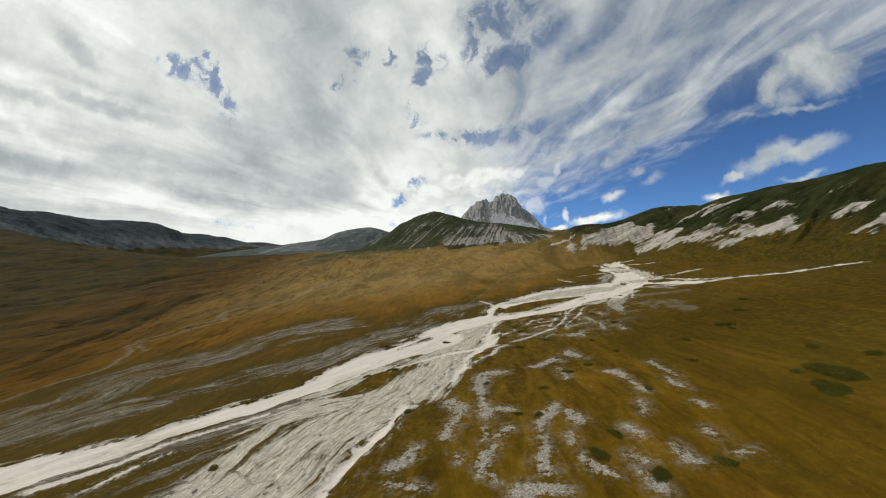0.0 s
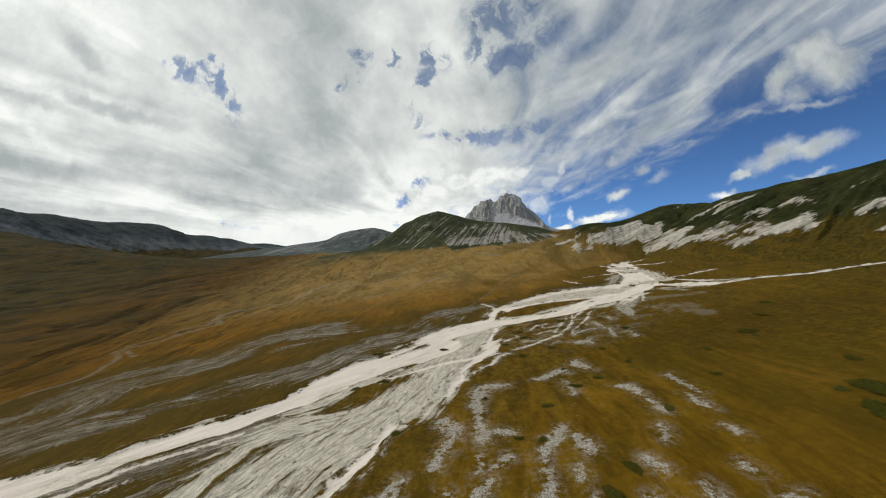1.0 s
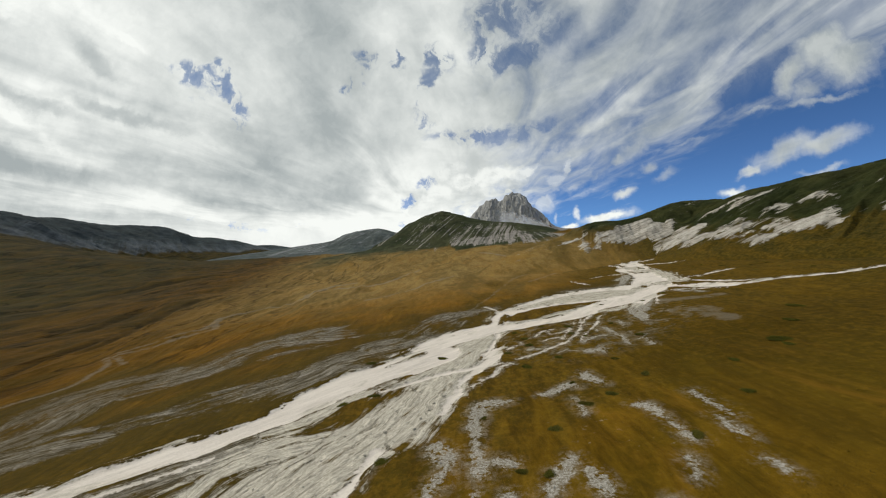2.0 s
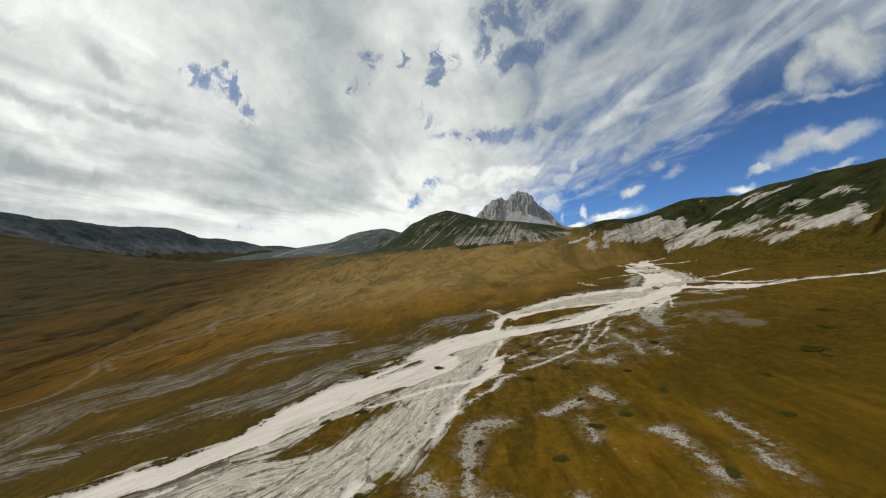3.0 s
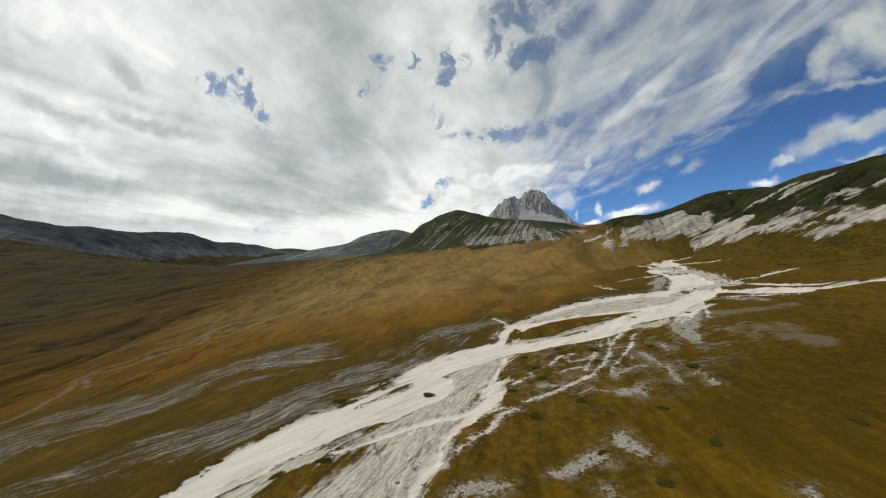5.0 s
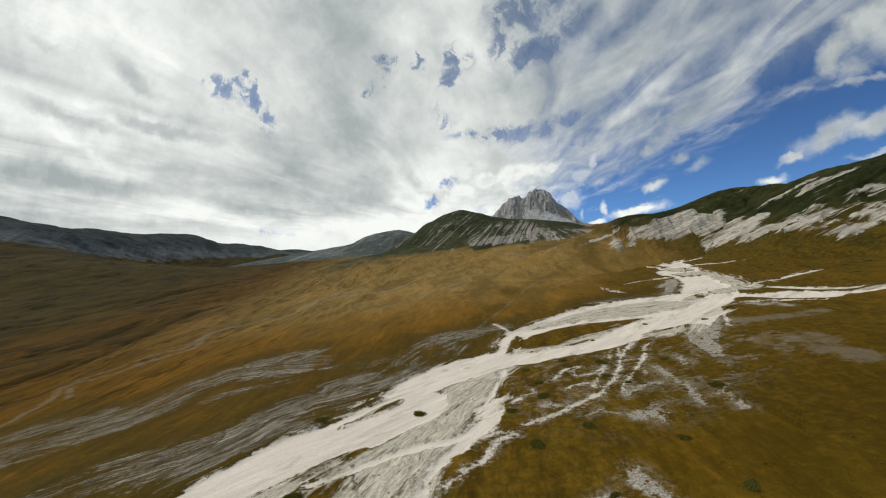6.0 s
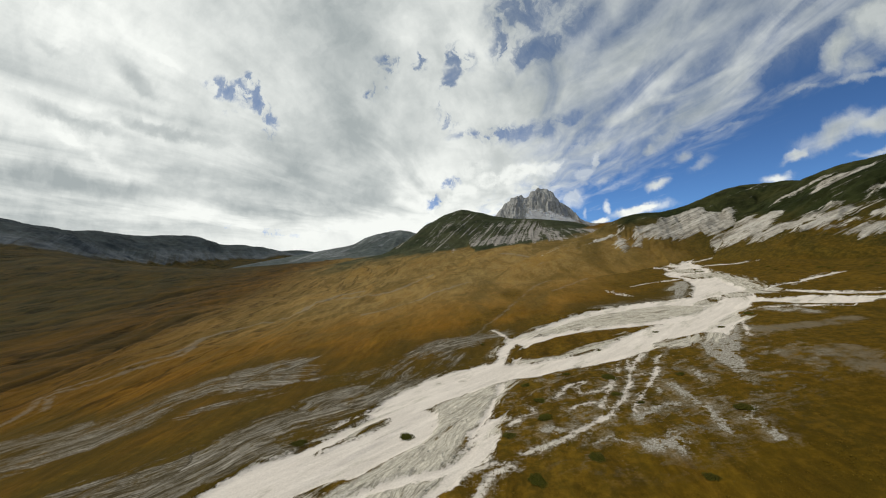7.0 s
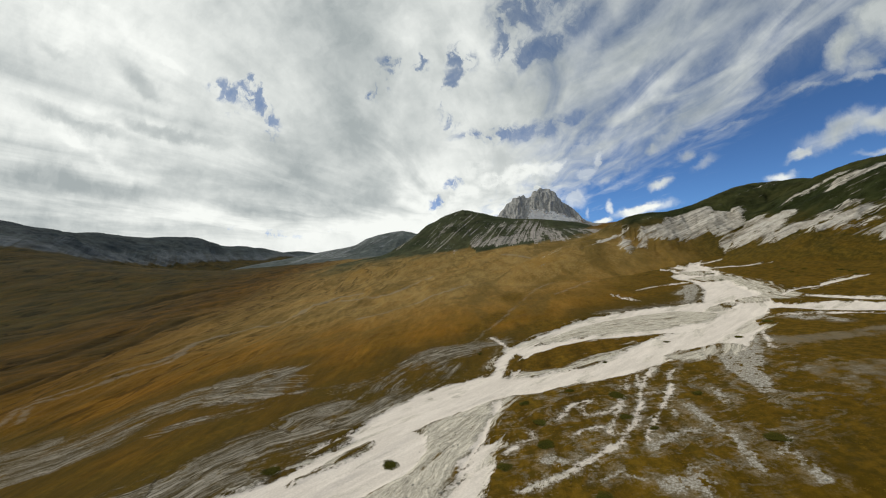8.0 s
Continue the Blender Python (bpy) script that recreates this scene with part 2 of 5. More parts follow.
def fbm(x, y, seed=0, octaves=5, gain=0.5, ridged=False):
    """Fractal noise about 0, roughly -1 to 1."""
    total, amp, norm = 0, 1.0, 0.0
    for k in range(octaves):
        v = 2 * lattice(x, y, seed + 17 * k) - 1
        total = total + amp * (1 - 2 * np.abs(v) if ridged else v)
        norm += amp
        amp *= gain
        x, y = 1.62 * x + 1.18 * y + 3.7, -1.18 * x + 1.62 * y + 9.1
    return total / norm


def plain(x, y):
    """The broad lie of the valley floor."""
    right = 0.10 * softp(x - 125, 20)
    z = 0.055 * (x - softp(x - 230, 40)) + 0.105 * softp(-215 - x, 40) + 13 * (1 - np.exp(-right / 13))
    y0 = 480 + 0.75 * softp(-x, 30) + 0.8 * softp(x - 90, 20)
    z = z + 33 * (1 - np.exp(-0.16 * softp(y - y0, 60) / 33))
    z = z + 2.2 * np.exp(-((x - 88) / 25) ** 2 - ((y - 180) / 32) ** 2) - 1.0 * np.exp(-((x - 5) / 38) ** 2) / (1 + np.exp((105 - y) / 15)) - 3 * np.exp(-((x + 205) / 70) ** 2) / (1 + np.exp((y - 400) / 60))
    return z + 95 * np.exp(-((x + 1070) / 420) ** 2 - ((y - 800) / 300) ** 2)


def smooth_line(rows, step):
    """A Catmull-Rom line through the rows, sampled about every step metres."""
    p = np.array(rows, float)
    p = np.vstack([2 * p[0] - p[1], p, 2 * p[-1] - p[-2]])
    out = []
    for a, b, c, e in zip(p, p[1:], p[2:], p[3:]):
        k = max(2, int(np.linalg.norm((c - b)[:2]) / step))
        t = np.linspace(0, 1, k, endpoint=False)[:, None]
        out.append(0.5 * (2 * b + (c - a) * t + (2 * a - 5 * b + 4 * c - e) * t ** 2 + (3 * b - a - 3 * c + e) * t ** 3))
    return np.vstack(out + [p[-2:-1]])


def nearest(x, y, line):
    """For each place: distance from the line, signed offset to its side, way along it, and the line's further columns there."""
    best = np.full(x.shape, 1e9)
    side, along = np.zeros(x.shape), np.zeros(x.shape)
    extra = np.zeros((line.shape[1] - 2,) + x.shape)
    s = 0.0
    for a, b in zip(line, line[1:]):
        ex, ey = b[0] - a[0], b[1] - a[1]
        ll = ex * ex + ey * ey + 1e-9
        t = np.clip(((x - a[0]) * ex + (y - a[1]) * ey) / ll, 0, 1)
        dx, dy = x - a[0] - t * ex, y - a[1] - t * ey
        q = dx * dx + dy * dy
        m = q < best
        best[m] = q[m]
        side[m] = ((ex * (y - a[1]) - ey * (x - a[0])) / math.sqrt(ll))[m]
        along[m] = (s + t * math.sqrt(ll))[m]
        for k in range(len(extra)):
            extra[k][m] = (a[2 + k] + t * (b[2 + k] - a[2 + k]))[m]
        s += math.sqrt(ll)
    return np.sqrt(best), side, along, extra


def axis(lo, hi, near_lo, near_hi, step, growth):
    """Coordinates, evenly spaced over the near stretch and then ever wider to the ends."""
    mid = list(np.arange(near_lo, near_hi + step / 2, step))
    for end, sign in ((hi, 1), (lo, -1)):
        w = step
        v = mid[-1] if sign > 0 else mid[0]
        while sign * (end - v) > 0:
            w = min(w * growth, 60)
            v = v + sign * w
            if sign > 0:
                mid.append(v)
            else:
                mid.insert(0, v)
    return np.array(mid)


def sheet(name, x, y, z, keep=None, fields=None):
    """A mesh from a grid of heights, with fields stored at its corners."""
    rows, cols = z.shape
    k = np.arange(rows * cols).reshape(rows, cols)
    quads = np.stack([k[:-1, :-1], k[:-1, 1:], k[1:, 1:], k[1:, :-1]], -1).reshape(-1, 4)
    if keep is not None:
        kq = keep.reshape(-1)[quads].any(1)
        quads = quads[kq]
    used = np.unique(quads)
    renum = np.full(rows * cols, -1)
    renum[used] = np.arange(len(used))
    quads = renum[quads]
    co = np.stack([x, y, z], -1).reshape(-1, 3)[used]
    me = bpy.data.meshes.new(name)
    me.vertices.add(len(co))
    me.vertices.foreach_set("co", co.astype(np.float32).ravel())
    me.loops.add(quads.size)
    me.loops.foreach_set("vertex_index", quads.astype(np.int32).ravel())
    me.polygons.add(len(quads))
    me.polygons.foreach_set("loop_start", np.arange(0, quads.size, 4, dtype=np.int32))
    me.polygons.foreach_set("loop_total", np.full(len(quads), 4, dtype=np.int32))
    me.polygons.foreach_set("use_smooth", np.ones(len(quads), dtype=bool))
    for key, f in (fields or {}).items():
        if f.ndim == 3:
            at = me.attributes.new(key, "FLOAT_VECTOR", "POINT")
            at.data.foreach_set("vector", f.reshape(-1, 3)[used].astype(np.float32).ravel())
        else:
            at = me.attributes.new(key, "FLOAT", "POINT")
            at.data.foreach_set("value", f.reshape(-1)[used].astype(np.float32))
    me.update()
    me.validate()
    return me


# ---------------------------------------------------------------- materials
def material(name):
    m = bpy.data.materials.new(name)
    m.use_nodes = True
    n = Nodes(m.node_tree)
    return m, n


def attr(n, key, vector=False):
    a = n.add("ShaderNodeAttribute", attribute_name=key)
    return a.outputs["Vector" if vector else "Fac"]


def finish(n, colour, rough=0.9, bump=None, strength=0.5, distance=0.2, spec=0.03):
    b = n.add("ShaderNodeBsdfPrincipled")
    n.put(b.inputs["Base Color"], colour)
    n.put(b.inputs["Roughness"], rough)
    b.inputs["Specular IOR Level"].default_value = spec
    if bump is not None:
        k = n.add("ShaderNodeBump", Strength=strength, Distance=distance)
        n.put(k.inputs["Height"], bump)
        n.put(b.inputs["Normal"], k.outputs[0])
    n.add("ShaderNodeOutputMaterial", b.outputs[0])


def turf_colour(n, pos, damp=None):
    """Late-summer grass: ochre and rust with olive patches; cloud shadow painted in the west."""
    big = n.noise(pos, 0.012, 4.0, 0.55, 0.6)
    mid = n.noise(n.place(pos, rot=(0, 0, radians(-25)), scale=(1.0, 0.4, 1.0)), 0.07, 6.0, 0.65, 0.6)
    fine = n.noise(pos, 0.55, 6.0, 0.72)
    tuft = n.noise(pos, 4.0, 3.0, 0.6)
    where = n.add("ShaderNodeSeparateXYZ", pos)
    bank = n.math("MULTIPLY_ADD", where.outputs[0], 0.551, n.math("MULTIPLY_ADD", where.outputs[1], -0.834, 136.7))     # metres across the stream, eastward
    east = n.ramp(n.math("MULTIPLY_ADD", n.math("SUBTRACT", mid, 0.5), 60.0, bank), -35.0, 25.0)
    c = n.mix(n.ramp(big, 0.35, 0.65), n.mix(east, (0.074, 0.042, 0.004, 1), (0.068, 0.046, 0.0045, 1)), n.mix(east, (0.132, 0.064, 0.0055, 1), (0.114, 0.065, 0.0055, 1)))
    c = n.mix(n.ramp(mid, 0.45, 0.72, 0.0, 0.6), c, (0.058, 0.042, 0.005, 1))
    c = n.mix(n.ramp(fine, 0.48, 0.70, 0.0, 0.45), c, (0.150, 0.090, 0.009, 1))
    c = n.mix(n.ramp(fine, 0.46, 0.32, 0.0, 0.3), c, (0.040, 0.031, 0.005, 1))
    c = n.mix(n.ramp(tuft, 0.5, 0.75, 0.0, 0.25), c, (0.036, 0.027, 0.005, 1))
    comb = n.noise(n.place(pos, rot=(0, 0, radians(28)), scale=(1.0, 0.35, 1.0)), 0.050, 6.0, 0.70, 0.5)
    c = n.mix(n.ramp(comb, 0.50, 0.66, 0.0, 0.42), c, (0.044, 0.030, 0.004, 1))
    c = n.mix(n.ramp(comb, 0.48, 0.34, 0.0, 0.45), c, (0.165, 0.088, 0.012, 1))
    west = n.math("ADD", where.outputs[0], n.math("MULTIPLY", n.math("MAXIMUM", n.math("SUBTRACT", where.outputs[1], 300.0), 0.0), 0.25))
    # darker western turf, with the cloud shadow lying there painted into its colour
    west_shade = n.math("MULTIPLY", n.ramp(west, -95.0, -330.0), n.ramp(where.outputs[1], 3400.0, 2400.0))
    cloud_shade = n.math("MULTIPLY", n.ramp(west, -260.0, -520.0), n.ramp(mid, 0.35, 0.62, 0.95, 0.5))
    c = n.mix(n.math("MULTIPLY", west_shade, 0.85), c, n.mix(n.ramp(comb, 0.35, 0.65), (0.074, 0.039, 0.006, 1), (0.022, 0.017, 0.005, 1)))
    c = n.mix(cloud_shade, c, n.mix(n.ramp(comb, 0.38, 0.62), (0.035, 0.033, 0.010, 1), (0.017, 0.018, 0.007, 1)))
    straw = n.math("MULTIPLY", n.math("MULTIPLY", n.ramp(where.outputs[1], 215.0, 330.0), n.ramp(west, -330.0, -120.0)), n.ramp(where.outputs[0], 270.0, 150.0))
    c = n.mix(n.math("MULTIPLY", straw, n.ramp(n.math("MULTIPLY_ADD", comb, 0.5, n.math("MULTIPLY", fine, 0.5)), 0.60, 0.40, 0.30, 0.80)), c, n.mix(n.ramp(where.outputs[1], 270.0, 430.0), n.mix(n.ramp(tuft, 0.4, 0.7), (0.172, 0.101, 0.022, 1), (0.132, 0.075, 0.014, 1)), n.mix(n.ramp(tuft, 0.4, 0.7), (0.240, 0.180, 0.084, 1), (0.178, 0.134, 0.060, 1))))
    sedge = n.noise(n.place(pos, rot=(0, 0, radians(30)), scale=(1.0, 0.45, 1.0)), 0.022, 6.0, 0.62, 0.8)
    c = n.mix(n.math("MULTIPLY", straw, n.ramp(sedge, 0.50, 0.64, 0.0, 0.75)), c, n.mix(n.ramp(fine, 0.4, 0.62), (0.062, 0.047, 0.014, 1), (0.115, 0.080, 0.026, 1)))
    c = n.mix(n.math("MULTIPLY", straw, n.ramp(sedge, 0.45, 0.33, 0.0, 0.5)), c, (0.190, 0.118, 0.032, 1))
    olive = n.math("MULTIPLY", n.math("MULTIPLY", n.ramp(where.outputs[0], 65.0, 135.0), n.ramp(n.math("MULTIPLY_ADD", where.outputs[0], -0.6, where.outputs[1]), 330.0, 230.0)), n.ramp(mid, 0.3, 0.6, 0.25, 0.7))
    c = n.mix(olive, c, n.mix(n.ramp(fine, 0.4, 0.62), (0.048, 0.036, 0.006, 1), (0.100, 0.068, 0.009, 1)))
    # turf is darker brown in a zone east of x 38, y 110 to 195
    brown_zone = n.math("MULTIPLY", n.math("MULTIPLY", n.ramp(n.math("MULTIPLY_ADD", n.math("SUBTRACT", mid, 0.5), 40.0, where.outputs[0]), 38.0, 72.0), n.ramp(where.outputs[1], 110.0, 145.0)), n.ramp(where.outputs[1], 195.0, 155.0))
    c = n.mix(n.math("MULTIPLY", brown_zone, 0.45), c, n.mix(n.ramp(fine, 0.4, 0.62), (0.026, 0.018, 0.003, 1), (0.056, 0.034, 0.0045, 1)))
    slope = n.math("MULTIPLY", n.ramp(n.math("MULTIPLY_ADD", where.outputs[1], 0.10, where.outputs[0]), 165.0, 225.0), n.ramp(where.outputs[1], 640.0, 520.0))
    c = n.mix(n.math("MULTIPLY", slope, n.ramp(mid, 0.35, 0.62, 0.5, 0.95)), c, n.mix(n.ramp(fine, 0.4, 0.62), (0.026, 0.025, 0.007, 1), (0.066, 0.049, 0.011, 1)))
    if damp is not None:
        k = n.ramp(n.math("ADD", damp, n.math("MULTIPLY", n.math("SUBTRACT", mid, 0.5), 1.6)), 0.25, 0.9, 0.0, 0.8)
        c = n.mix(k, c, n.mix(n.ramp(fine, 0.38, 0.64), (0.046, 0.034, 0.006, 1), (0.094, 0.058, 0.008, 1)))
    comb_fine = n.noise(n.place(pos, rot=(0, 0, radians(20)), scale=(1.0, 0.25, 1.0)), 0.24, 6.0, 0.7, 0.4)
    deep = n.math("MAXIMUM", n.ramp(where.outputs[1], 170.0, 330.0), n.math("MAXIMUM", n.ramp(where.outputs[0], 20.0, 80.0), n.ramp(where.outputs[0], -110.0, -210.0)))
    shade = n.ramp(comb_fine, 0.34, 0.66, n.math("MULTIPLY_ADD", deep, -0.27, 1.52), n.math("MULTIPLY_ADD", deep, 0.27, 0.64), False)
    c = n.vec("MULTIPLY", c, shade)
    lines = n.math("ABSOLUTE", n.math("SUBTRACT", n.noise(n.place(pos, rot=(0, 0, radians(16)), scale=(1.0, 0.16, 1.0)), 0.030, 4.0, 0.6, 0.5), 0.5))
    c = n.vec("MULTIPLY", c, n.ramp(lines, 0.004, 0.022, n.math("MULTIPLY_ADD", n.ramp(where.outputs[0], -60.0, -160.0), -0.45, 1.0), 1.0))
    c = n.vec("MULTIPLY", c, (1.05, 0.985, 0.8))
    return c, n.math("MULTIPLY_ADD", fine, 0.6, n.math("MULTIPLY", tuft, 0.4))


GROUND, n = material("valley_floor")
pos = n.add("ShaderNodeTexCoord").outputs["Object"]
flow = attr(n, "flow", True)
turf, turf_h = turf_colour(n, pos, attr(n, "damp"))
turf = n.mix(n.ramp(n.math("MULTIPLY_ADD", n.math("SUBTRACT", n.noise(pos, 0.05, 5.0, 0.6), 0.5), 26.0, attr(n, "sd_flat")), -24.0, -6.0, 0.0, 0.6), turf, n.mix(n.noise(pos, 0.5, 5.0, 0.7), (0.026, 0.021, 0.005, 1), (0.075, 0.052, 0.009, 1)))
# dark brown tone along the gullies, with ragged edges
gully_tone = n.ramp(n.math("MULTIPLY_ADD", n.math("SUBTRACT", n.noise(pos, 0.12, 6.0, 0.68), 0.5), 7.0, attr(n, "sd_gully")), -2.4, 1.2)
turf = n.mix(n.math("MULTIPLY", gully_tone, 0.52), turf, (0.022, 0.017, 0.007, 1))
big_patch = n.noise(pos, 0.05, 4.0, 0.6)
edge = n.math("SUBTRACT", n.noise(pos, 0.22, 6.0, 0.68), 0.5)
edge_fine = n.math("SUBTRACT", n.noise(pos, 1.1, 5.0, 0.68), 0.5)
streaks = n.noise(n.place(flow, scale=(0.05, 0.42, 1.0)), 1.0, 7.0, 0.68, 0.5)
ribs = n.noise(n.place(flow, scale=(0.09, 1.1, 1.0)), 1.0, 5.0, 0.65, 1.0)
strands = n.math("SUBTRACT", streaks, 0.5)
downvalley = n.place(pos, rot=(0, 0, radians(-38)))
channel_streaks = n.noise(n.place(downvalley, scale=(0.05, 0.36, 1.0)), 1.0, 7.0, 0.68, 0.8)
channel_ribs = n.noise(n.place(downvalley, scale=(0.10, 0.9, 1.0)), 1.0, 5.0, 0.65, 1.0)
ripple = n.noise(n.place(flow, scale=(0.30, 1.3, 1.0)), 1.0, 5.0, 0.7, 0.6)
grit = n.noise(pos, 2.6, 5.0, 0.75)
wob = n.math("ADD", n.math("MULTIPLY", edge, 6.0), n.math("MULTIPLY", edge_fine, 3.0))
w_white = n.ramp(n.math("ADD", attr(n, "sd_white"), n.math("ADD", n.math("MULTIPLY_ADD", edge, 3.5, n.math("MULTIPLY", edge_fine, 3.0)), n.math("MULTIPLY", n.math("SUBTRACT", channel_streaks, 0.5), 5.0))), -0.15, 0.45)
w_rill = n.ramp(n.math("ADD", attr(n, "sd_rill"), n.math("MULTIPLY_ADD", edge_fine, 3.4, n.math("MULTIPLY", edge, 3.2))), -0.45, 0.35, 0.0, 0.9)
w_white = n.math("MAXIMUM", w_white, w_rill)
w_grey = n.math("ADD", n.math("MULTIPLY", n.math("MINIMUM", attr(n, "sd_grey"), 3.0), 0.8), n.math("ADD", wob, n.math("MULTIPLY", strands, 18.0)))
w_grey = n.ramp(w_grey, -1.0, 1.4)
fringe = n.math("ADD", n.math("MULTIPLY_ADD", strands, 22.0, attr(n, "sd_white")), n.math("MULTIPLY", wob, 1.5))
w_grey = n.math("MAXIMUM", w_grey, n.ramp(fringe, -0.2, 1.2, 0.0, 0.85))
braid = n.math("SUBTRACT", n.noise(n.place(flow, scale=(0.030, 0.10, 1.0)), 1.0, 8.0, 0.62, 0.9), 0.5)
w_flat = n.math("MULTIPLY", n.math("MINIMUM", attr(n, "sd_flat"), 3.0), 0.36)
w_flat = n.math("ADD", w_flat, n.math("ADD", n.math("MULTIPLY_ADD", braid, 10.0, n.math("MULTIPLY", edge, 5.0)), n.math("MULTIPLY", edge_fine, 4.0)))
w_flat = n.math("SUBTRACT", w_flat, n.ramp(n.noise(pos, 0.06, 4.0, 0.6, 0.5), 0.50, 0.68, 0.0, 0.9))
w_flat = n.ramp(n.math("MULTIPLY_ADD", strands, 4.0, w_flat), -0.5, 1.5, 0.0, n.ramp(n.add("ShaderNodeSeparateXYZ", pos).outputs[0], -80.0, -140.0, 0.85, 0.6))
stony = n.math("MULTIPLY_ADD", attr(n, "stony"), 7.0, -8.0)
tufts = n.ramp(n.noise(pos, 0.75, 2.0, 0.5), 0.56, 0.66, 0.0, 2.4)
w_pale = n.math("MAXIMUM", n.math("MULTIPLY_ADD", n.math("MINIMUM", attr(n, "sd_pale"), 1.0), 1.5, 0.65), stony)
w_pale = n.math("ADD", w_pale, n.math("ADD", n.math("MULTIPLY", edge, 5.5), n.math("MULTIPLY", edge_fine, 6.5)))
w_pale = n.ramp(n.math("SUBTRACT", w_pale, tufts), -0.2, 1.5, 0.0, 0.88)
dust = n.math("MULTIPLY", n.ramp(attr(n, "sd_pale"), -3.0, 0.2, 0.0, 0.42), n.ramp(n.math("ADD", edge, n.math("MULTIPLY", edge_fine, 0.8)), -0.10, 0.16))
w_pale = n.math("MAXIMUM", w_pale, dust)
vein = n.math("ABSOLUTE", n.math("SUBTRACT", n.noise(n.place(pos, rot=(0, 0, radians(-35)), scale=(0.5, 1.0, 1.0)), 0.16, 4.0, 0.6, 0.8), 0.5))
vein = n.math("MULTIPLY", n.ramp(n.math("ADD", vein, n.math("MULTIPLY", edge_fine, 0.06)), 0.045, 0.012), n.ramp(edge, -0.06, 0.06))
halo = n.ramp(n.math("ADD", attr(n, "sd_rill"), n.math("MULTIPLY_ADD", edge_fine, 9.0, n.math("MULTIPLY", edge, 9.0))), -1.6, 1.0, 0.0, 0.6)
w_pale = n.math("MAXIMUM", w_pale, halo)
w_vein = n.math("MULTIPLY", vein, n.ramp(attr(n, "scrub"), 0.15, 0.6, 0.0, 0.35))
haze_stone = n.math("MULTIPLY", n.ramp(n.math("ADD", edge, n.math("MULTIPLY", edge_fine, 0.6)), 0.05, 0.22), n.ramp(attr(n, "scrub"), 0.1, 0.7, 0.0, 0.38))
w_pale = n.math("MAXIMUM", w_pale, n.math("MAXIMUM", w_vein, haze_stone))
w_trail = n.math("MULTIPLY", n.ramp(n.math("ADD", attr(n, "sd_trail"), n.math("MULTIPLY_ADD", edge_fine, 6.0, n.math("MULTIPLY", edge, 4.0))), -0.8, 1.4, 0.0, 0.5), n.ramp(n.math("ADD", big_patch, n.math("MULTIPLY", edge, 0.8)), 0.30, 0.50))
stone = n.mix(n.ramp(grit, 0.35, 0.7), (0.345, 0.318, 0.258, 1), (0.54, 0.497, 0.415, 1))
stone = n.mix(n.ramp(ribs, 0.55, 0.64, 0.0, 0.65), stone, (0.14, 0.125, 0.09, 1))
stone = n.vec("MULTIPLY", stone, n.ramp(ripple, 0.36, 0.64, 0.66, 1.36, False))
fresh = n.mix(n.ramp(n.math("MULTIPLY_ADD", grit, 0.5, n.math("MULTIPLY", channel_streaks, 0.5)), 0.35, 0.65), (0.52, 0.468, 0.41, 1), (0.70, 0.637, 0.565, 1))
fresh = n.mix(n.ramp(channel_ribs, 0.58, 0.76, 0.0, 0.3), fresh, (0.32, 0.30, 0.265, 1))
old_bed = n.noise(n.place(downvalley, scale=(0.022, 0.13, 1.0)), 1.0, 6.0, 0.66, 0.6)
fresh = n.mix(n.ramp(old_bed, 0.53, 0.62, 0.0, 0.7), fresh, stone)
c = n.mix(w_trail, turf, (0.19, 0.165, 0.125, 1))
c = n.mix(w_pale, c, n.mix(n.ramp(grit, 0.4, 0.65), (0.19, 0.17, 0.13, 1), (0.46, 0.44, 0.40, 1)))
flats = n.mix(n.ramp(n.math("MULTIPLY_ADD", edge, 0.5, ribs), 0.45, 0.60), n.mix(n.ramp(n.math("MULTIPLY_ADD", streaks, 0.6, n.math("MULTIPLY", grit, 0.4)), 0.36, 0.62), (0.10, 0.087, 0.064, 1), (0.31, 0.285, 0.24, 1)), (0.060, 0.048, 0.026, 1))
c = n.mix(w_flat, c, n.vec("MULTIPLY", flats, n.ramp(ripple, 0.36, 0.64, 0.55, 1.3, False)))
c = n.mix(w_grey, c, stone)
c = n.mix(w_white, c, fresh)
bare = n.math("MAXIMUM", n.math("MAXIMUM", w_grey, w_white), w_flat)
bump = n.math("ADD", n.math("MULTIPLY", turf_h, n.math("SUBTRACT", 1.0, bare)), n.math("MULTIPLY", bare, n.math("MULTIPLY_ADD", grit, 0.25, n.math("MULTIPLY", n.mix(w_white, ribs, channel_ribs), -0.6))))
finish(n, c, 0.92, bump, 0.8, 0.35)


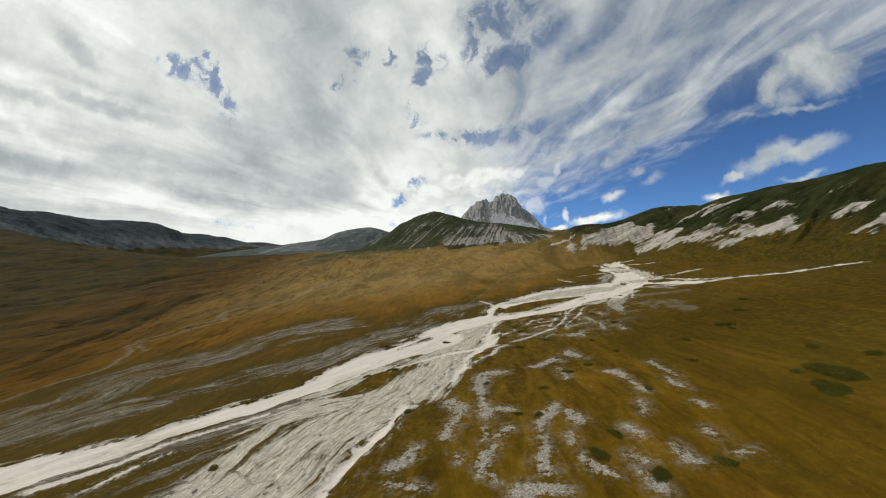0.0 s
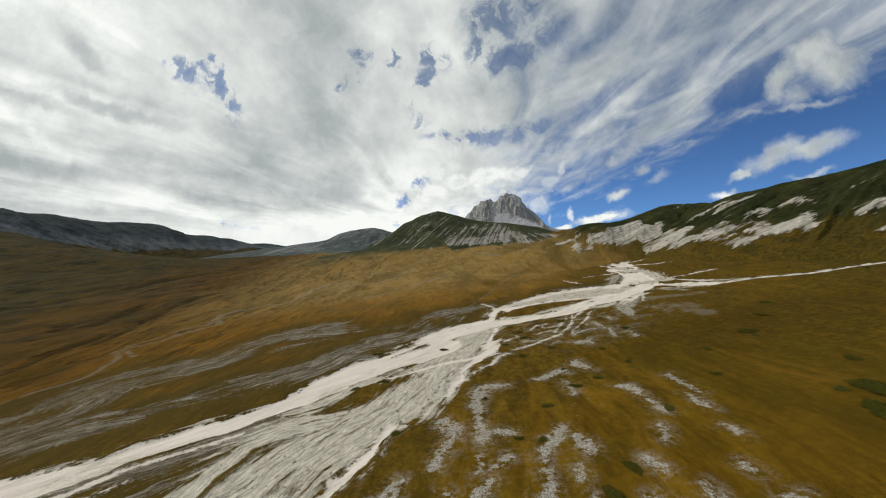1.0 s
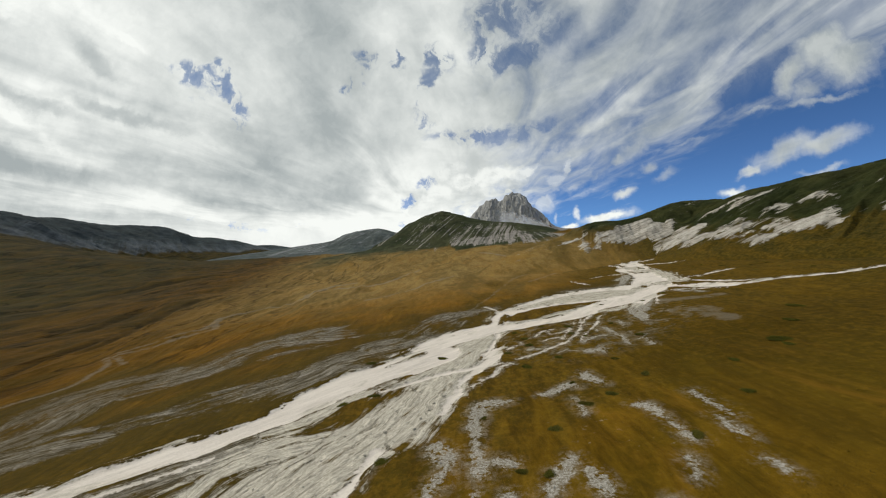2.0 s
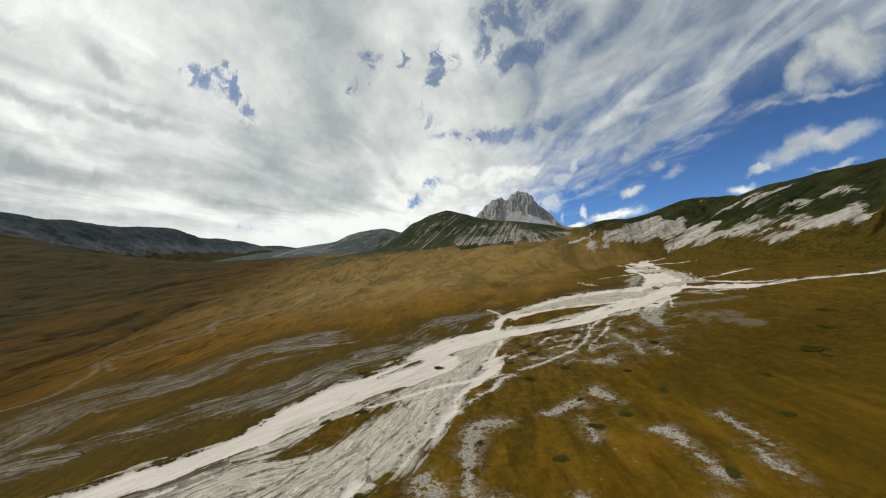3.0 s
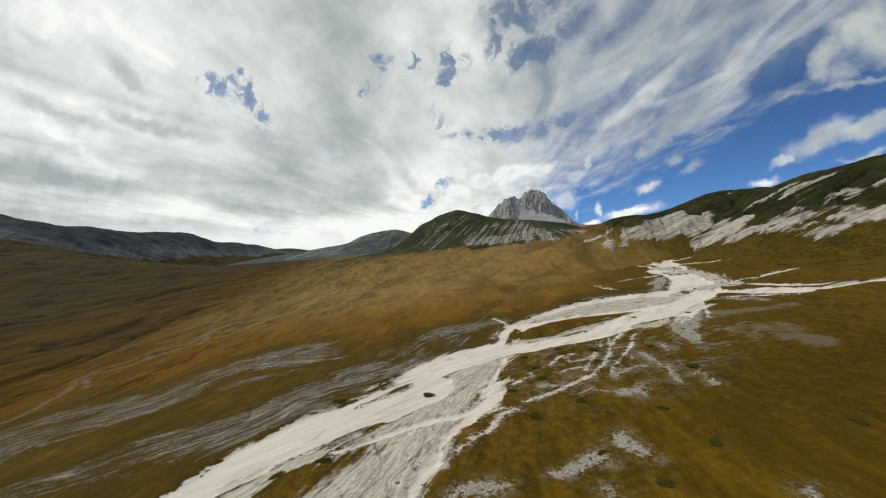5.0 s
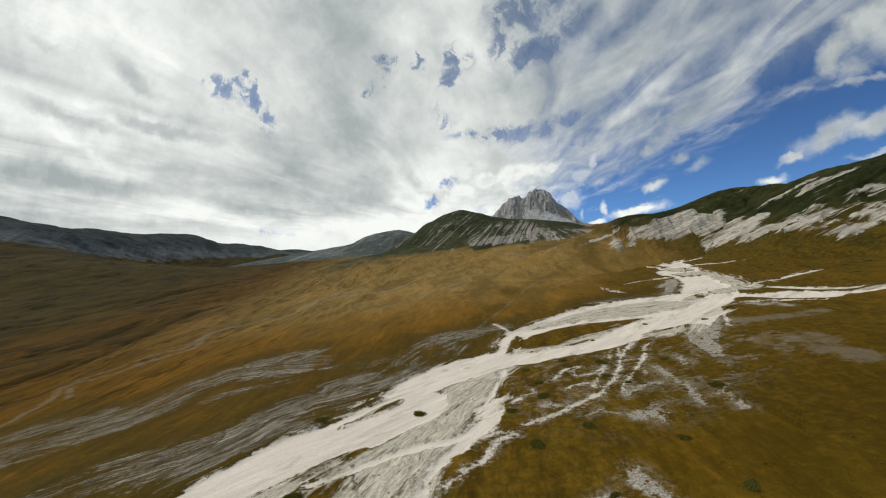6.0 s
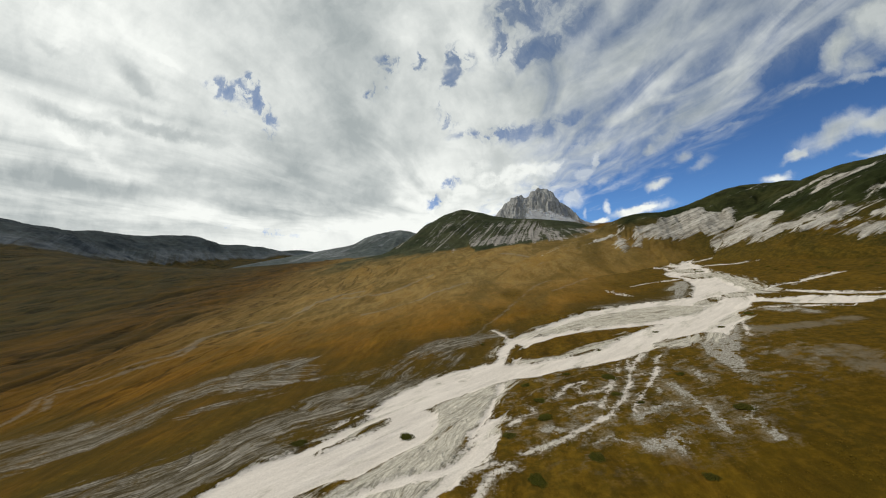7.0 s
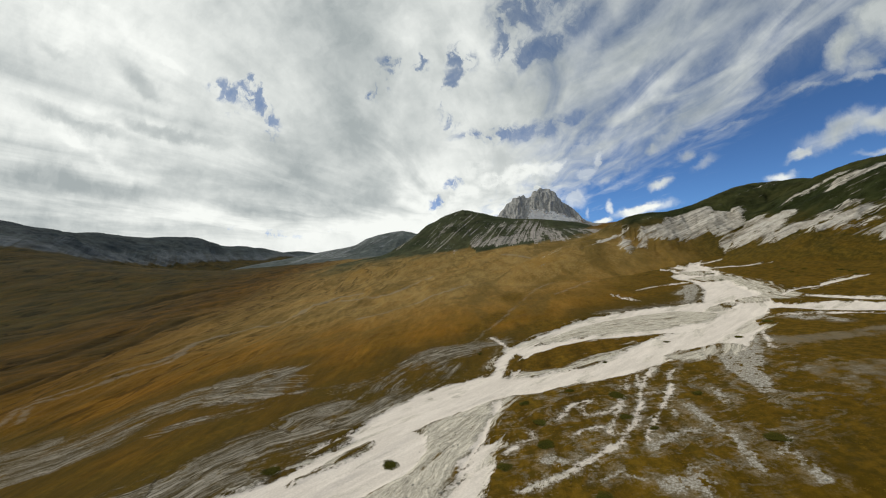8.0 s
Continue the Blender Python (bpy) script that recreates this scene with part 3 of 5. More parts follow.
def hill_material(name, grass_a, grass_b, rock_a, rock_b, scale, crisp=1.0, ragged=1.0):
    m, n = material(name)
    pos = n.add("ShaderNodeTexCoord").outputs["Object"]
    lay = attr(n, "lay", True)
    big = n.noise(pos, 0.02 * scale, 4.0, 0.6, 0.4)
    fine = n.noise(pos, 0.22 * scale, 5.0, 0.65)
    strata = n.noise(n.place(lay, scale=(0.10, 0.022, 1.0)), 1.0 * scale, 7.0, 0.68, 0.5)
    crack = n.noise(n.place(lay, scale=(0.42, 0.06, 1.0)), 1.0 * scale, 5.0, 0.7, 0.6)
    g = n.mix(n.ramp(big, 0.35, 0.65), grass_a, grass_b)
    g = n.mix(n.ramp(fine, 0.45, 0.75, 0.0, 0.6), g, tuple(0.6 * v for v in grass_a[:3]) + (1,))
    g = n.vec("MULTIPLY", g, n.ramp(n.noise(pos, 0.085 * scale, 6.0, 0.7, 0.4), 0.34, 0.66, 0.62, 1.45, False))
    r = n.mix(n.ramp(n.math("MULTIPLY_ADD", fine, 0.4, n.math("MULTIPLY", strata, 0.6)), 0.40, 0.58), rock_b, rock_a)
    chips = n.noise(pos, 1.1 * scale, 5.0, 0.75)
    r = n.vec("MULTIPLY", r, n.ramp(chips, 0.35, 0.65, 0.74, 1.16, False))
    r = n.mix(n.ramp(crack, 0.53, 0.62, 0.0, 0.75 * crisp), r, tuple(0.35 * v for v in rock_b[:3]) + (1,))
    k = n.math("ADD", attr(n, "rock"), n.math("ADD", n.math("MULTIPLY", n.math("SUBTRACT", strata, 0.5), 1.7 * crisp * ragged), n.math("ADD", n.math("MULTIPLY", n.math("SUBTRACT", fine, 0.5), 0.7 * crisp), n.math("MULTIPLY", n.math("SUBTRACT", crack, 0.5), 1.7 * crisp * ragged))))
    w = n.ramp(k, 0.5 - 0.06 / crisp ** 1.4, 0.5 + 0.06 / crisp ** 1.4)
    low = n.ramp(n.math("ADD", attr(n, "low"), n.math("MULTIPLY", n.math("SUBTRACT", big, 0.5), 1.3)), 0.2, 0.8)
    meadow, _ = turf_colour(n, pos)
    c = n.mix(w, n.mix(low, g, meadow), r)
    finish(n, c, 0.92, n.math("MULTIPLY_ADD", strata, 0.5, fine), 0.9, 1.6 / scale)
    return m


HILL = hill_material("grass_and_limestone", (0.019, 0.024, 0.008, 1), (0.036, 0.037, 0.012, 1), (0.47, 0.44, 0.385, 1), (0.24, 0.215, 0.175, 1), 1.0, 1.0, 1.1)
CRAG = hill_material("scree_hill", (0.030, 0.037, 0.017, 1), (0.050, 0.053, 0.026, 1), (0.32, 0.288, 0.26, 1), (0.17, 0.165, 0.145, 1), 0.6)
# far ridge: air haze is mixed into its bluish grass and scree colours
FAR = hill_material("hazed_ridge", (0.026, 0.036, 0.041, 1), (0.040, 0.050, 0.050, 1), (0.105, 0.120, 0.130, 1), (0.072, 0.085, 0.094, 1), 0.25, 0.4)
PEAK = hill_material("grey_limestone_peak", (0.18, 0.185, 0.18, 1), (0.25, 0.25, 0.24, 1), (0.38, 0.375, 0.355, 1), (0.24, 0.24, 0.235, 1), 0.12, 0.7)
# far hill: paler and bluer, the distance haze painted into its colours
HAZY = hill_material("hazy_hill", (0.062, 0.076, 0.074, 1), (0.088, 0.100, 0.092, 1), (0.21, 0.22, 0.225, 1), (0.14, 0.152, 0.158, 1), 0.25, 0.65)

# ---------------------------------------------------------------- valley floor
GX, GY = np.meshgrid(axis(-4600, 4600, -235, 135, 0.5, 1.03), axis(-900, 4800, 52, 270, 0.5, 1.018))
SD = {key: np.full(GX.shape, -26.0 if key == "flat" else -9.0) for key in ("white", "grey", "flat", "pale", "turf", "trail", "gully", "bar", "rill")}
WX = 1.5 * fbm(GX / 11, GY / 11, 201, 4, 0.6)
WY = 1.5 * fbm(GX / 11, GY / 11, 202, 4, 0.6)
FLOW = np.stack([GX * 0.5 + GY * 0.6, GX * 0.6 - GY * 0.5, GX * 0], -1)
FLOW_D = np.full(GX.shape, -9.0)


def stroke(kind, rows):
    """Lays one stream, bar, trail or turf island over the floor: rows of x, y, half width."""
    line = smooth_line(rows, 4.0)
    far = 26 if kind == "flat" else 9
    reach = line[:, 2].max() + far
    near = (GX > line[:, 0].min() - reach) & (GX < line[:, 0].max() + reach) & (GY > line[:, 1].min() - reach) & (GY < line[:, 1].max() + reach)
    k = 0.35 if kind == "rill" else 1.0
    d, side, along, extra = nearest(GX[near] + k * WX[near], GY[near] + k * WY[near], line)
    sd = np.clip(extra[0] - d, -far, 9)
    SD[kind][near] = np.maximum(SD[kind][near], sd)
    if kind in ("white", "grey", "flat"):
        f, fd = FLOW[near], FLOW_D[near]
        m = sd > fd
        f[m] = np.stack([along + d * 0.5, side + 40 * len(rows), 0 * d], -1)[m]
        fd[m] = sd[m]
        FLOW[near], FLOW_D[near] = f, fd


stroke("white", [(14.3, 188.1, 1.2), (9.2, 168.9, 0.79), (3.6, 155.3, 0.70), (-2.4, 139.6, 0.22)])  # bank channel
stroke("white", [(-25.1, 140.2, 1.7), (-12.8, 146.9, 1.5), (-3.6, 150.5, 1.6), (2.8, 152.6, 1.5), (11.6, 168.0, 1.8)])  # crossing rill
stroke("grey", [(11.7, 182.6, 3.1), (3.3, 165.5, 5.4), (-4.1, 151.7, 8.2), (-9.5, 137.5, 8.8), (-12.9, 126.9, 8.8), (-17.1, 116.6, 8.7)])  # ribbed bar
stroke("grey", [(13.2, 188.1, 4.6), (-0.2, 173.1, 7.1), (-10.1, 160.0, 7.7), (-18.3, 150.3, 6.1), (-24.4, 144.6, 4.0)])  # bar margin
stroke("flat", [(-104.6, 89.2, 6.5), (-95.8, 92.3, 6.8), (-86.5, 95.9, 5.8), (-76.9, 100.6, 5.5), (-66.5, 106.3, 5.8), (-55.4, 114.4, 6.3)])  # channel margin
stroke("trail", [(83.0, 178.7, 2.5), (86.0, 172.0, 4.0), (90.0, 163.0, 4.5)])  # stony ground
stroke("pale", [(38.8, 151.3, 1.4), (42.8, 151.1, 1.4)])  # stone patch
stroke("pale", [(57.9, 154.7, 0.45), (57.8, 148.1, 0.48)])  # stone patch
stroke("trail", [(82.9, 192.2, 0.90), (96.0, 194.2, 0.82), (110.5, 195.1, 0.78)])  # stone patch
stroke("grey", [(-37.6, 113.3, 5.8), (-47.6, 110.5, 7.3), (-54.1, 105.0, 4.6), (-55.6, 94.4, 3.7), (-56.6, 85.9, 4.1), (-57.8, 78.0, 4.9)])  # bar edge
stroke("pale", [(9.1, 125.0, 0.95), (3.7, 123.5, 2.1), (0.8, 120.5, 2.0), (-0.4, 111.3, 1.2), (-0.3, 102.3, 1.1), (0.4, 96.0, 1.4)])  # stone strip
stroke("pale", [(-1.0, 91.8, 0.49), (-1.3, 86.5, 0.57)])  # stone strip
stroke("pale", [(0.4, 82.9, 0.82), (-2.1, 79.7, 1.6), (-3.1, 74.9, 1.2)])  # stone strip
stroke("pale", [(-1.3, 73.6, 0.57), (-0.6, 72.0, 0.54)])  # stone strip
stroke("pale", [(-8.6, 107.0, 1.8), (-6.5, 101.8, 2.3), (-5.4, 97.5, 1.1), (-8.1, 92.8, 1.1), (-8.8, 88.1, 0.87)])  # stone strip
stroke("pale", [(-7.8, 82.7, 0.45), (-6.9, 78.5, 0.52)])  # stone strip
stroke("pale", [(16.8, 97.4, 0.62), (14.0, 93.8, 1.4), (11.2, 90.5, 1.0), (9.5, 86.1, 0.44), (8.7, 81.1, 0.63), (7.9, 76.7, 1.2), (7.5, 72.9, 1.3)])  # stone strip
stroke("pale", [(7.5, 68.4, 1.5), (3.7, 68.9, 1.9), (1.9, 67.0, 1.8)])  # stone strip
stroke("pale", [(17.6, 93.3, 1.0), (18.3, 89.9, 1.9), (18.6, 87.4, 1.1)])  # stone strip
stroke("pale", [(14.5, 83.8, 0.53), (13.5, 80.0, 0.60)])  # stone strip
stroke("pale", [(14.2, 75.9, 0.50), (15.0, 72.9, 1.2), (16.4, 70.8, 1.1)])  # stone strip
stroke("pale", [(22.8, 75.3, 0.84), (23.9, 73.9, 0.67)])  # stone strip
stroke("pale", [(21.3, 71.6, 0.34), (21.6, 68.7, 0.84), (21.4, 66.2, 1.2)])  # stone strip
stroke("pale", [(30.2, 76.2, 0.50), (29.9, 72.1, 0.89), (30.6, 70.5, 0.73)])  # stone strip
stroke("pale", [(26.9, 83.8, 0.85), (26.9, 81.2, 1.2)])  # stone strip
stroke("pale", [(35.4, 113.4, 1.4), (37.1, 110.5, 1.4), (36.9, 105.6, 0.78)])  # stone strip
stroke("pale", [(36.8, 102.6, 0.67), (37.4, 97.2, 1.0)])  # stone strip
stroke("pale", [(48.2, 115.3, 0.83), (48.9, 104.0, 0.77)])  # stone strip
stroke("pale", [(46.0, 103.9, 0.60), (45.3, 96.3, 1.1)])  # stone strip
stroke("pale", [(43.2, 89.5, 0.65), (43.6, 86.5, 0.62)])  # stone strip
stroke("pale", [(38.6, 80.0, 0.60), (38.6, 78.0, 0.57)])  # stone strip
stroke("pale", [(31.1, 133.2, 2.0), (33.1, 128.6, 1.6)])  # stone strip
stroke("pale", [(18.0, 125.7, 1.3), (25.9, 128.4, 1.8)])  # stone strip
stroke("pale", [(-15.1, 85.8, 1.1), (-16.8, 82.3, 1.3), (-18.9, 80.2, 1.4)])  # stone strip
stroke("pale", [(3.8, 99.0, 1.0), (5.7, 96.9, 1.0)])  # stone strip
stroke("pale", [(1.0, 86.6, 0.52), (4.4, 89.7, 0.88)])  # stone strip
stroke("pale", [(24.3, 120.4, 0.55), (23.7, 113.6, 0.69)])  # stone strip
stroke("pale", [(-19.1, 74.5, 1.0), (-13.7, 72.1, 0.62)])  # stone strip
stroke("pale", [(33.4, 92.3, 0.49), (32.2, 88.6, 0.47)])  # stone strip
stroke("pale", [(38.3, 72.8, 0.49), (41.4, 72.1, 0.48)])  # stone strip
stroke("turf", [(-64.5, 132.0, 1.5), (-72.0, 127.4, 4.2), (-88.6, 116.1, 4.3), (-101.3, 112.0, 4.5), (-112.3, 107.6, 3.9), (-122.5, 103.7, 4.3)])  # bank strip
stroke("trail", [(4.4, 245.6, 0.55), (20.2, 284.4, 0.68), (48.1, 355.6, 1.0), (80.3, 389.5, 1.6), (120.3, 430.3, 1.7)])  # worn track
stroke("trail", [(-151.8, 481.9, 5.2), (-93.9, 483.1, 4.8), (-54.8, 554.7, 2.5)])  # worn track
stroke("trail", [(-82.4, 356.0, 3.4), (-35.8, 394.8, 3.2), (-3.4, 436.4, 2.4)])  # worn track
stroke("trail", [(54.4, 324.4, 1.1), (78.5, 349.6, 1.2), (122.4, 397.5, 1.3)])  # worn track
stroke("trail", [(112.8, 500.3, 8.7), (132.3, 486.2, 7.1), (138.0, 439.8, 3.5), (132.9, 371.4, 1.9)])  # rutted track
stroke("turf", [(-34.2, 123.8, 3.2), (-32.2, 127.1, 5.3), (-28.4, 131.6, 5.5), (-23.3, 135.7, 3.6), (-17.4, 139.2, 1.2)])  # island
stroke("turf", [(-29.8, 143.2, 0.68), (-24.9, 146.4, 1.8), (-18.6, 150.0, 1.1)])  # sliver
stroke("turf", [(-55.3, 104.6, 0.8), (-61.6, 98.2, 2.6), (-67.7, 93.5, 2.8), (-76.4, 84.9, 2.8), (-81.7, 79.1, 2.6)])  # bar margin
stroke("trail", [(-16.9, 110.3, 0.40), (-21.1, 95.8, 0.35), (-24.3, 86.1, 0.30), (-26.2, 77.6, 0.28), (-26.8, 70.7, 0.26)])  # foot trail
stroke("trail", [(39.9, 623.5, 4.0), (62.4, 575.2, 3.0), (77.2, 512.6, 3.2)])  # ruts
stroke("trail", [(105.7, 529.0, 5.2), (128.0, 478.7, 6.8), (135.2, 431.2, 3.4)])  # ruts
stroke("trail", [(19.3, 245.6, 0.64), (12.0, 220.4, 0.53), (5.9, 198.1, 0.42)])  # foot trail
stroke("white", [(-31.8, 75.1, 1.6), (-34.9, 68.4, 2.0), (-37.4, 61.8, 2.3)])  # bank channel
stroke("white", [(-110.3, 93.8, 8.4), (-122.0, 89.0, 9.5), (-140.0, 82.0, 12.0)])  # main channel
stroke("grey", [(-43.7, 77.0, 12.8), (-47.2, 70.0, 14.0), (-51.3, 62.0, 15.0)])  # ribbed bar
stroke("white", [(-110.3, 93.8, 8.4), (-105.0, 94.8, 9.3), (-101.2, 97.2, 7.5), (-96.2, 99.0, 6.6), (-91.1, 100.9, 5.5), (-86.4, 103.6, 4.8), (-82.4, 107.8, 4.9), (-76.8, 110.5, 4.3), (-71.6, 114.7, 5.0), (-64.9, 117.3, 4.4), (-59.0, 122.4, 4.3), (-52.6, 128.5, 6.0), (-46.2, 137.4, 7.8)])  # main channel
stroke("white", [(-51.5, 129.0, 6.2), (-48.2, 134.2, 6.7), (-44.7, 140.4, 8.0), (-39.9, 145.8, 8.3), (-34.4, 151.6, 9.5), (-27.5, 155.8, 10.5), (-20.7, 163.1, 10.9), (-12.9, 170.0, 11.4)])  # main channel
stroke("white", [(-21.3, 169.0, 9.2), (-16.6, 174.1, 8.1), (-12.2, 183.0, 7.8), (-6.0, 189.4, 9.0), (1.2, 195.1, 9.9), (9.2, 198.1, 8.1)])  # main channel
stroke("grey", [(-18.1, 131.0, 10.3), (-23.8, 115.1, 9.0), (-32.3, 103.6, 10.0), (-37.5, 94.0, 12.5), (-40.0, 86.4, 12.1), (-42.2, 79.7, 12.4), (-43.7, 77.0, 12.8)])  # ribbed bar
stroke("white", [(-19.6, 107.1, 2.0), (-22.3, 101.3, 1.0), (-23.4, 95.6, 1.6), (-24.8, 91.6, 1.8), (-26.5, 87.5, 1.8), (-28.5, 83.9, 1.7), (-29.8, 80.7, 1.6), (-30.9, 77.7, 1.7), (-31.8, 75.1, 1.6)])  # bank channel
stroke("white", [(12.3, 168.4, 1.6), (7.6, 156.6, 2.5), (2.8, 151.0, 2.1), (-2.3, 139.4, 0.98), (-5.2, 129.8, 1.4), (-7.9, 122.2, 1.4)])  # bank channel
stroke("white", [(9.2, 198.1, 8.7), (17.2, 197.9, 6.6), (24.9, 195.9, 5.9), (33.0, 197.7, 5.6), (40.7, 198.0, 5.5), (48.9, 199.8, 6.4), (58.7, 205.0, 8.2), (67.7, 207.3, 11.4), (77.4, 210.7, 9.9), (87.5, 216.6, 8.7)])  # main channel
stroke("white", [(74.4, 203.9, 9.2), (81.9, 214.8, 10.3), (89.7, 225.3, 10.8), (101.6, 234.0, 8.6), (107.5, 243.8, 10.0), (114.3, 259.4, 9.4), (120.9, 277.5, 7.0), (126.9, 296.8, 8.1), (130.3, 314.6, 10.9), (137.8, 327.3, 7.1), (144.4, 343.1, 3.3), (153.6, 354.8, 2.5), (165.0, 371.5, 1.8)])  # bend and head of the bed
stroke("white", [(98.5, 246.0, 7.9), (89.8, 251.5, 4.5), (79.8, 253.9, 4.9), (68.4, 253.7, 4.7), (56.5, 252.3, 4.2), (43.2, 245.0, 2.6), (33.3, 239.4, 2.6), (26.0, 233.5, 2.9), (21.0, 228.8, 3.5)])  # upper channel
stroke("white", [(21.0, 231.1, 3.0), (18.5, 224.2, 2.3), (16.7, 218.4, 1.9), (15.3, 211.4, 1.7), (13.6, 205.0, 2.4)])  # confluence
stroke("white", [(26.7, 225.1, 2.0), (23.9, 219.6, 1.3), (21.8, 213.4, 1.1), (20.2, 207.3, 1.1), (18.9, 203.3, 1.4)])  # confluence
stroke("rill", [(13.1, 249.8, 0.4), (16.2, 241.8, 0.53), (18.6, 233.4, 0.67), (20.2, 229.4, 0.8)])  # feeder rill
stroke("white", [(80.5, 222.3, 5.8), (74.1, 223.7, 4.4), (67.3, 225.0, 3.3), (58.9, 227.5, 3.3), (50.1, 230.4, 2.9), (39.8, 229.3, 2.7), (31.5, 228.0, 3.8), (26.1, 225.2, 3.7)])  # middle rill
stroke("grey", [(92.5, 233.9, 12.6), (82.2, 236.4, 15.1), (73.0, 238.0, 14.5), (63.1, 239.0, 13.1), (52.6, 238.8, 9.8), (45.9, 237.7, 7.5), (37.9, 234.8, 6.8)])  # upper bar
stroke("grey", [(20.1, 202.8, 2.5), (27.6, 203.3, 3.1), (34.6, 205.1, 3.2), (41.8, 207.5, 3.7), (49.1, 209.6, 5.0), (55.6, 211.2, 5.5)])  # lower bar
stroke("bar", [(63.0, 199.0, 2.8), (67.9, 199.0, 4.5), (72.1, 198.8, 5.2), (76.3, 199.9, 4.0)])  # grey bar
stroke("bar", [(126.9, 302.7, 4.4), (129.4, 297.2, 7.6), (132.0, 292.4, 5.4)])  # grey bar
stroke("bar", [(130.3, 325.8, 4.2), (132.9, 320.0, 5.4), (133.7, 310.5, 2.4)])  # grey bar
stroke("bar", [(97.5, 241.7, 2.7), (100.6, 242.7, 3.4), (105.2, 245.3, 2.1)])  # grey bar
stroke("bar", [(112.2, 245.9, 3.1), (114.1, 245.2, 5.8), (114.9, 242.8, 2.5)])  # grey bar
stroke("bar", [(77.4, 239.7, 7.5), (83.4, 236.9, 8.9), (89.8, 235.9, 5.6)])  # grey bar
stroke("grey", [(132.6, 289.1, 5.0), (128.5, 271.1, 5.9), (125.5, 258.3, 4.4), (122.5, 248.1, 5.4), (122.8, 243.2, 4.2)])  # bend bank
stroke("flat", [(66.8, 262.6, 5.4), (77.9, 260.2, 4.8), (88.6, 258.3, 4.8), (98.0, 256.7, 2.8), (105.7, 264.6, 3.4)])  # upper margin
stroke("pale", [(88.8, 207.8, 1.7), (80.6, 199.2, 3.2), (74.5, 191.5, 4.1), (71.3, 184.6, 3.3), (69.4, 179.4, 2.6), (67.6, 173.9, 1.6)])  # bend fan
stroke("rill", [(92.4, 210.8, 0.28), (86.7, 199.7, 0.28), (84.1, 194.6, 0.28), (84.1, 192.4, 0.28)])  # fan rill
stroke("white", [(135.1, 431.2, 1.2), (136.6, 405.3, 1.55), (137.2, 381.7, 1.9), (138.5, 363.4, 2.25), (136.5, 341.2, 2.6)])  # head rill
stroke("white", [(134.5, 380.3, 1.0), (127.4, 353.6, 1.17), (129.9, 341.6, 1.33), (129.4, 330.4, 1.5)])  # head rill
stroke("white", [(144.8, 345.8, 1.3), (155.1, 342.2, 1.17), (166.3, 342.9, 1.03), (176.6, 347.3, 0.9)])  # head rill
stroke("white", [(142.2, 324.5, 1.3), (149.9, 316.6, 1.17), (157.1, 307.5, 1.03), (163.3, 308.2, 0.9)])  # head rill
stroke("white", [(92.9, 298.8, 1.0), (102.3, 300.7, 1.27), (109.7, 299.6, 1.53), (115.0, 297.2, 1.8)])  # head bar
stroke("pale", [(102.4, 274.0, 2.2), (114.3, 287.1, 2.2), (96.6, 258.2, 2.2)])  # broken bank
stroke("white", [(80.8, 295.8, 0.5), (81.0, 283.9, 0.7), (83.2, 275.9, 0.9)])  # head bar
stroke("white", [(112.9, 234.7, 3.4), (116.1, 230.7, 3.2), (119.8, 224.5, 4.1), (124.4, 220.4, 4.3), (129.5, 214.8, 4.8)])  # side stream
stroke("white", [(104.7, 224.3, 1.0), (108.8, 221.1, 0.93), (114.5, 218.0, 0.85), (120.4, 214.2, 0.77), (124.5, 209.6, 0.7)])  # side stream
stroke("white", [(128.6, 238.1, 1.4), (131.4, 229.5, 1.47), (135.1, 223.3, 1.53), (140.6, 217.0, 1.6)])  # side stream beyond
stroke("white", [(110.9, 233.0, 2.4), (126.1, 224.8, 2.24), (136.1, 211.6, 2.09), (150.0, 209.8, 1.93), (159.9, 203.8, 1.77), (172.3, 198.5, 1.61), (194.8, 198.1, 1.46), (211.5, 197.8, 1.3)])  # side stream far reach
stroke("pale", [(105.9, 218.4, 1.3), (107.7, 213.6, 1.3), (111.9, 213.1, 1.3), (112.0, 208.0, 1.3)])  # side stream fingers
stroke("white", [(125.3, 246.5, 0.5), (132.7, 249.6, 0.75), (139.2, 247.7, 1.0), (149.4, 250.5, 1.25), (155.7, 251.3, 1.5)])  # stony track
stroke("trail", [(86.7, 199.3, 3.6), (90.0, 196.4, 3.6), (95.8, 195.4, 3.2), (102.3, 195.5, 3.1), (112.2, 197.0, 3.0)])  # grey trail
stroke("turf", [(24.1, 212.9, 5.6), (29.2, 213.4, 9.4), (37.0, 216.3, 8.5), (44.7, 218.0, 6.9), (52.1, 218.4, 6.4), (58.2, 219.4, 4.5), (63.1, 220.0, 1.9)])  # island
stroke("turf", [(99.3, 217.7, 2.7), (101.6, 215.8, 3.1), (101.9, 212.1, 1.9)])  # islet
stroke("turf", [(48.7, 219.3, 2.2), (55.8, 218.9, 3.5), (61.7, 220.1, 2.4)])  # islet
stroke("rill", [(54.8, 194.2, 0.52), (50.8, 188.8, 0.49), (47.2, 183.0, 0.4), (44.6, 177.7, 0.34), (42.3, 173.0, 0.26), (40.7, 169.4, 0.41), (38.7, 166.9, 0.42), (36.6, 164.4, 0.41), (34.4, 162.4, 0.51)])  # bank rill
stroke("rill", [(34.4, 162.2, 0.48), (30.9, 160.5, 0.46), (27.3, 158.2, 0.52), (24.0, 156.2, 0.55), (20.0, 154.9, 0.53), (16.2, 153.6, 0.54)])  # bank rill
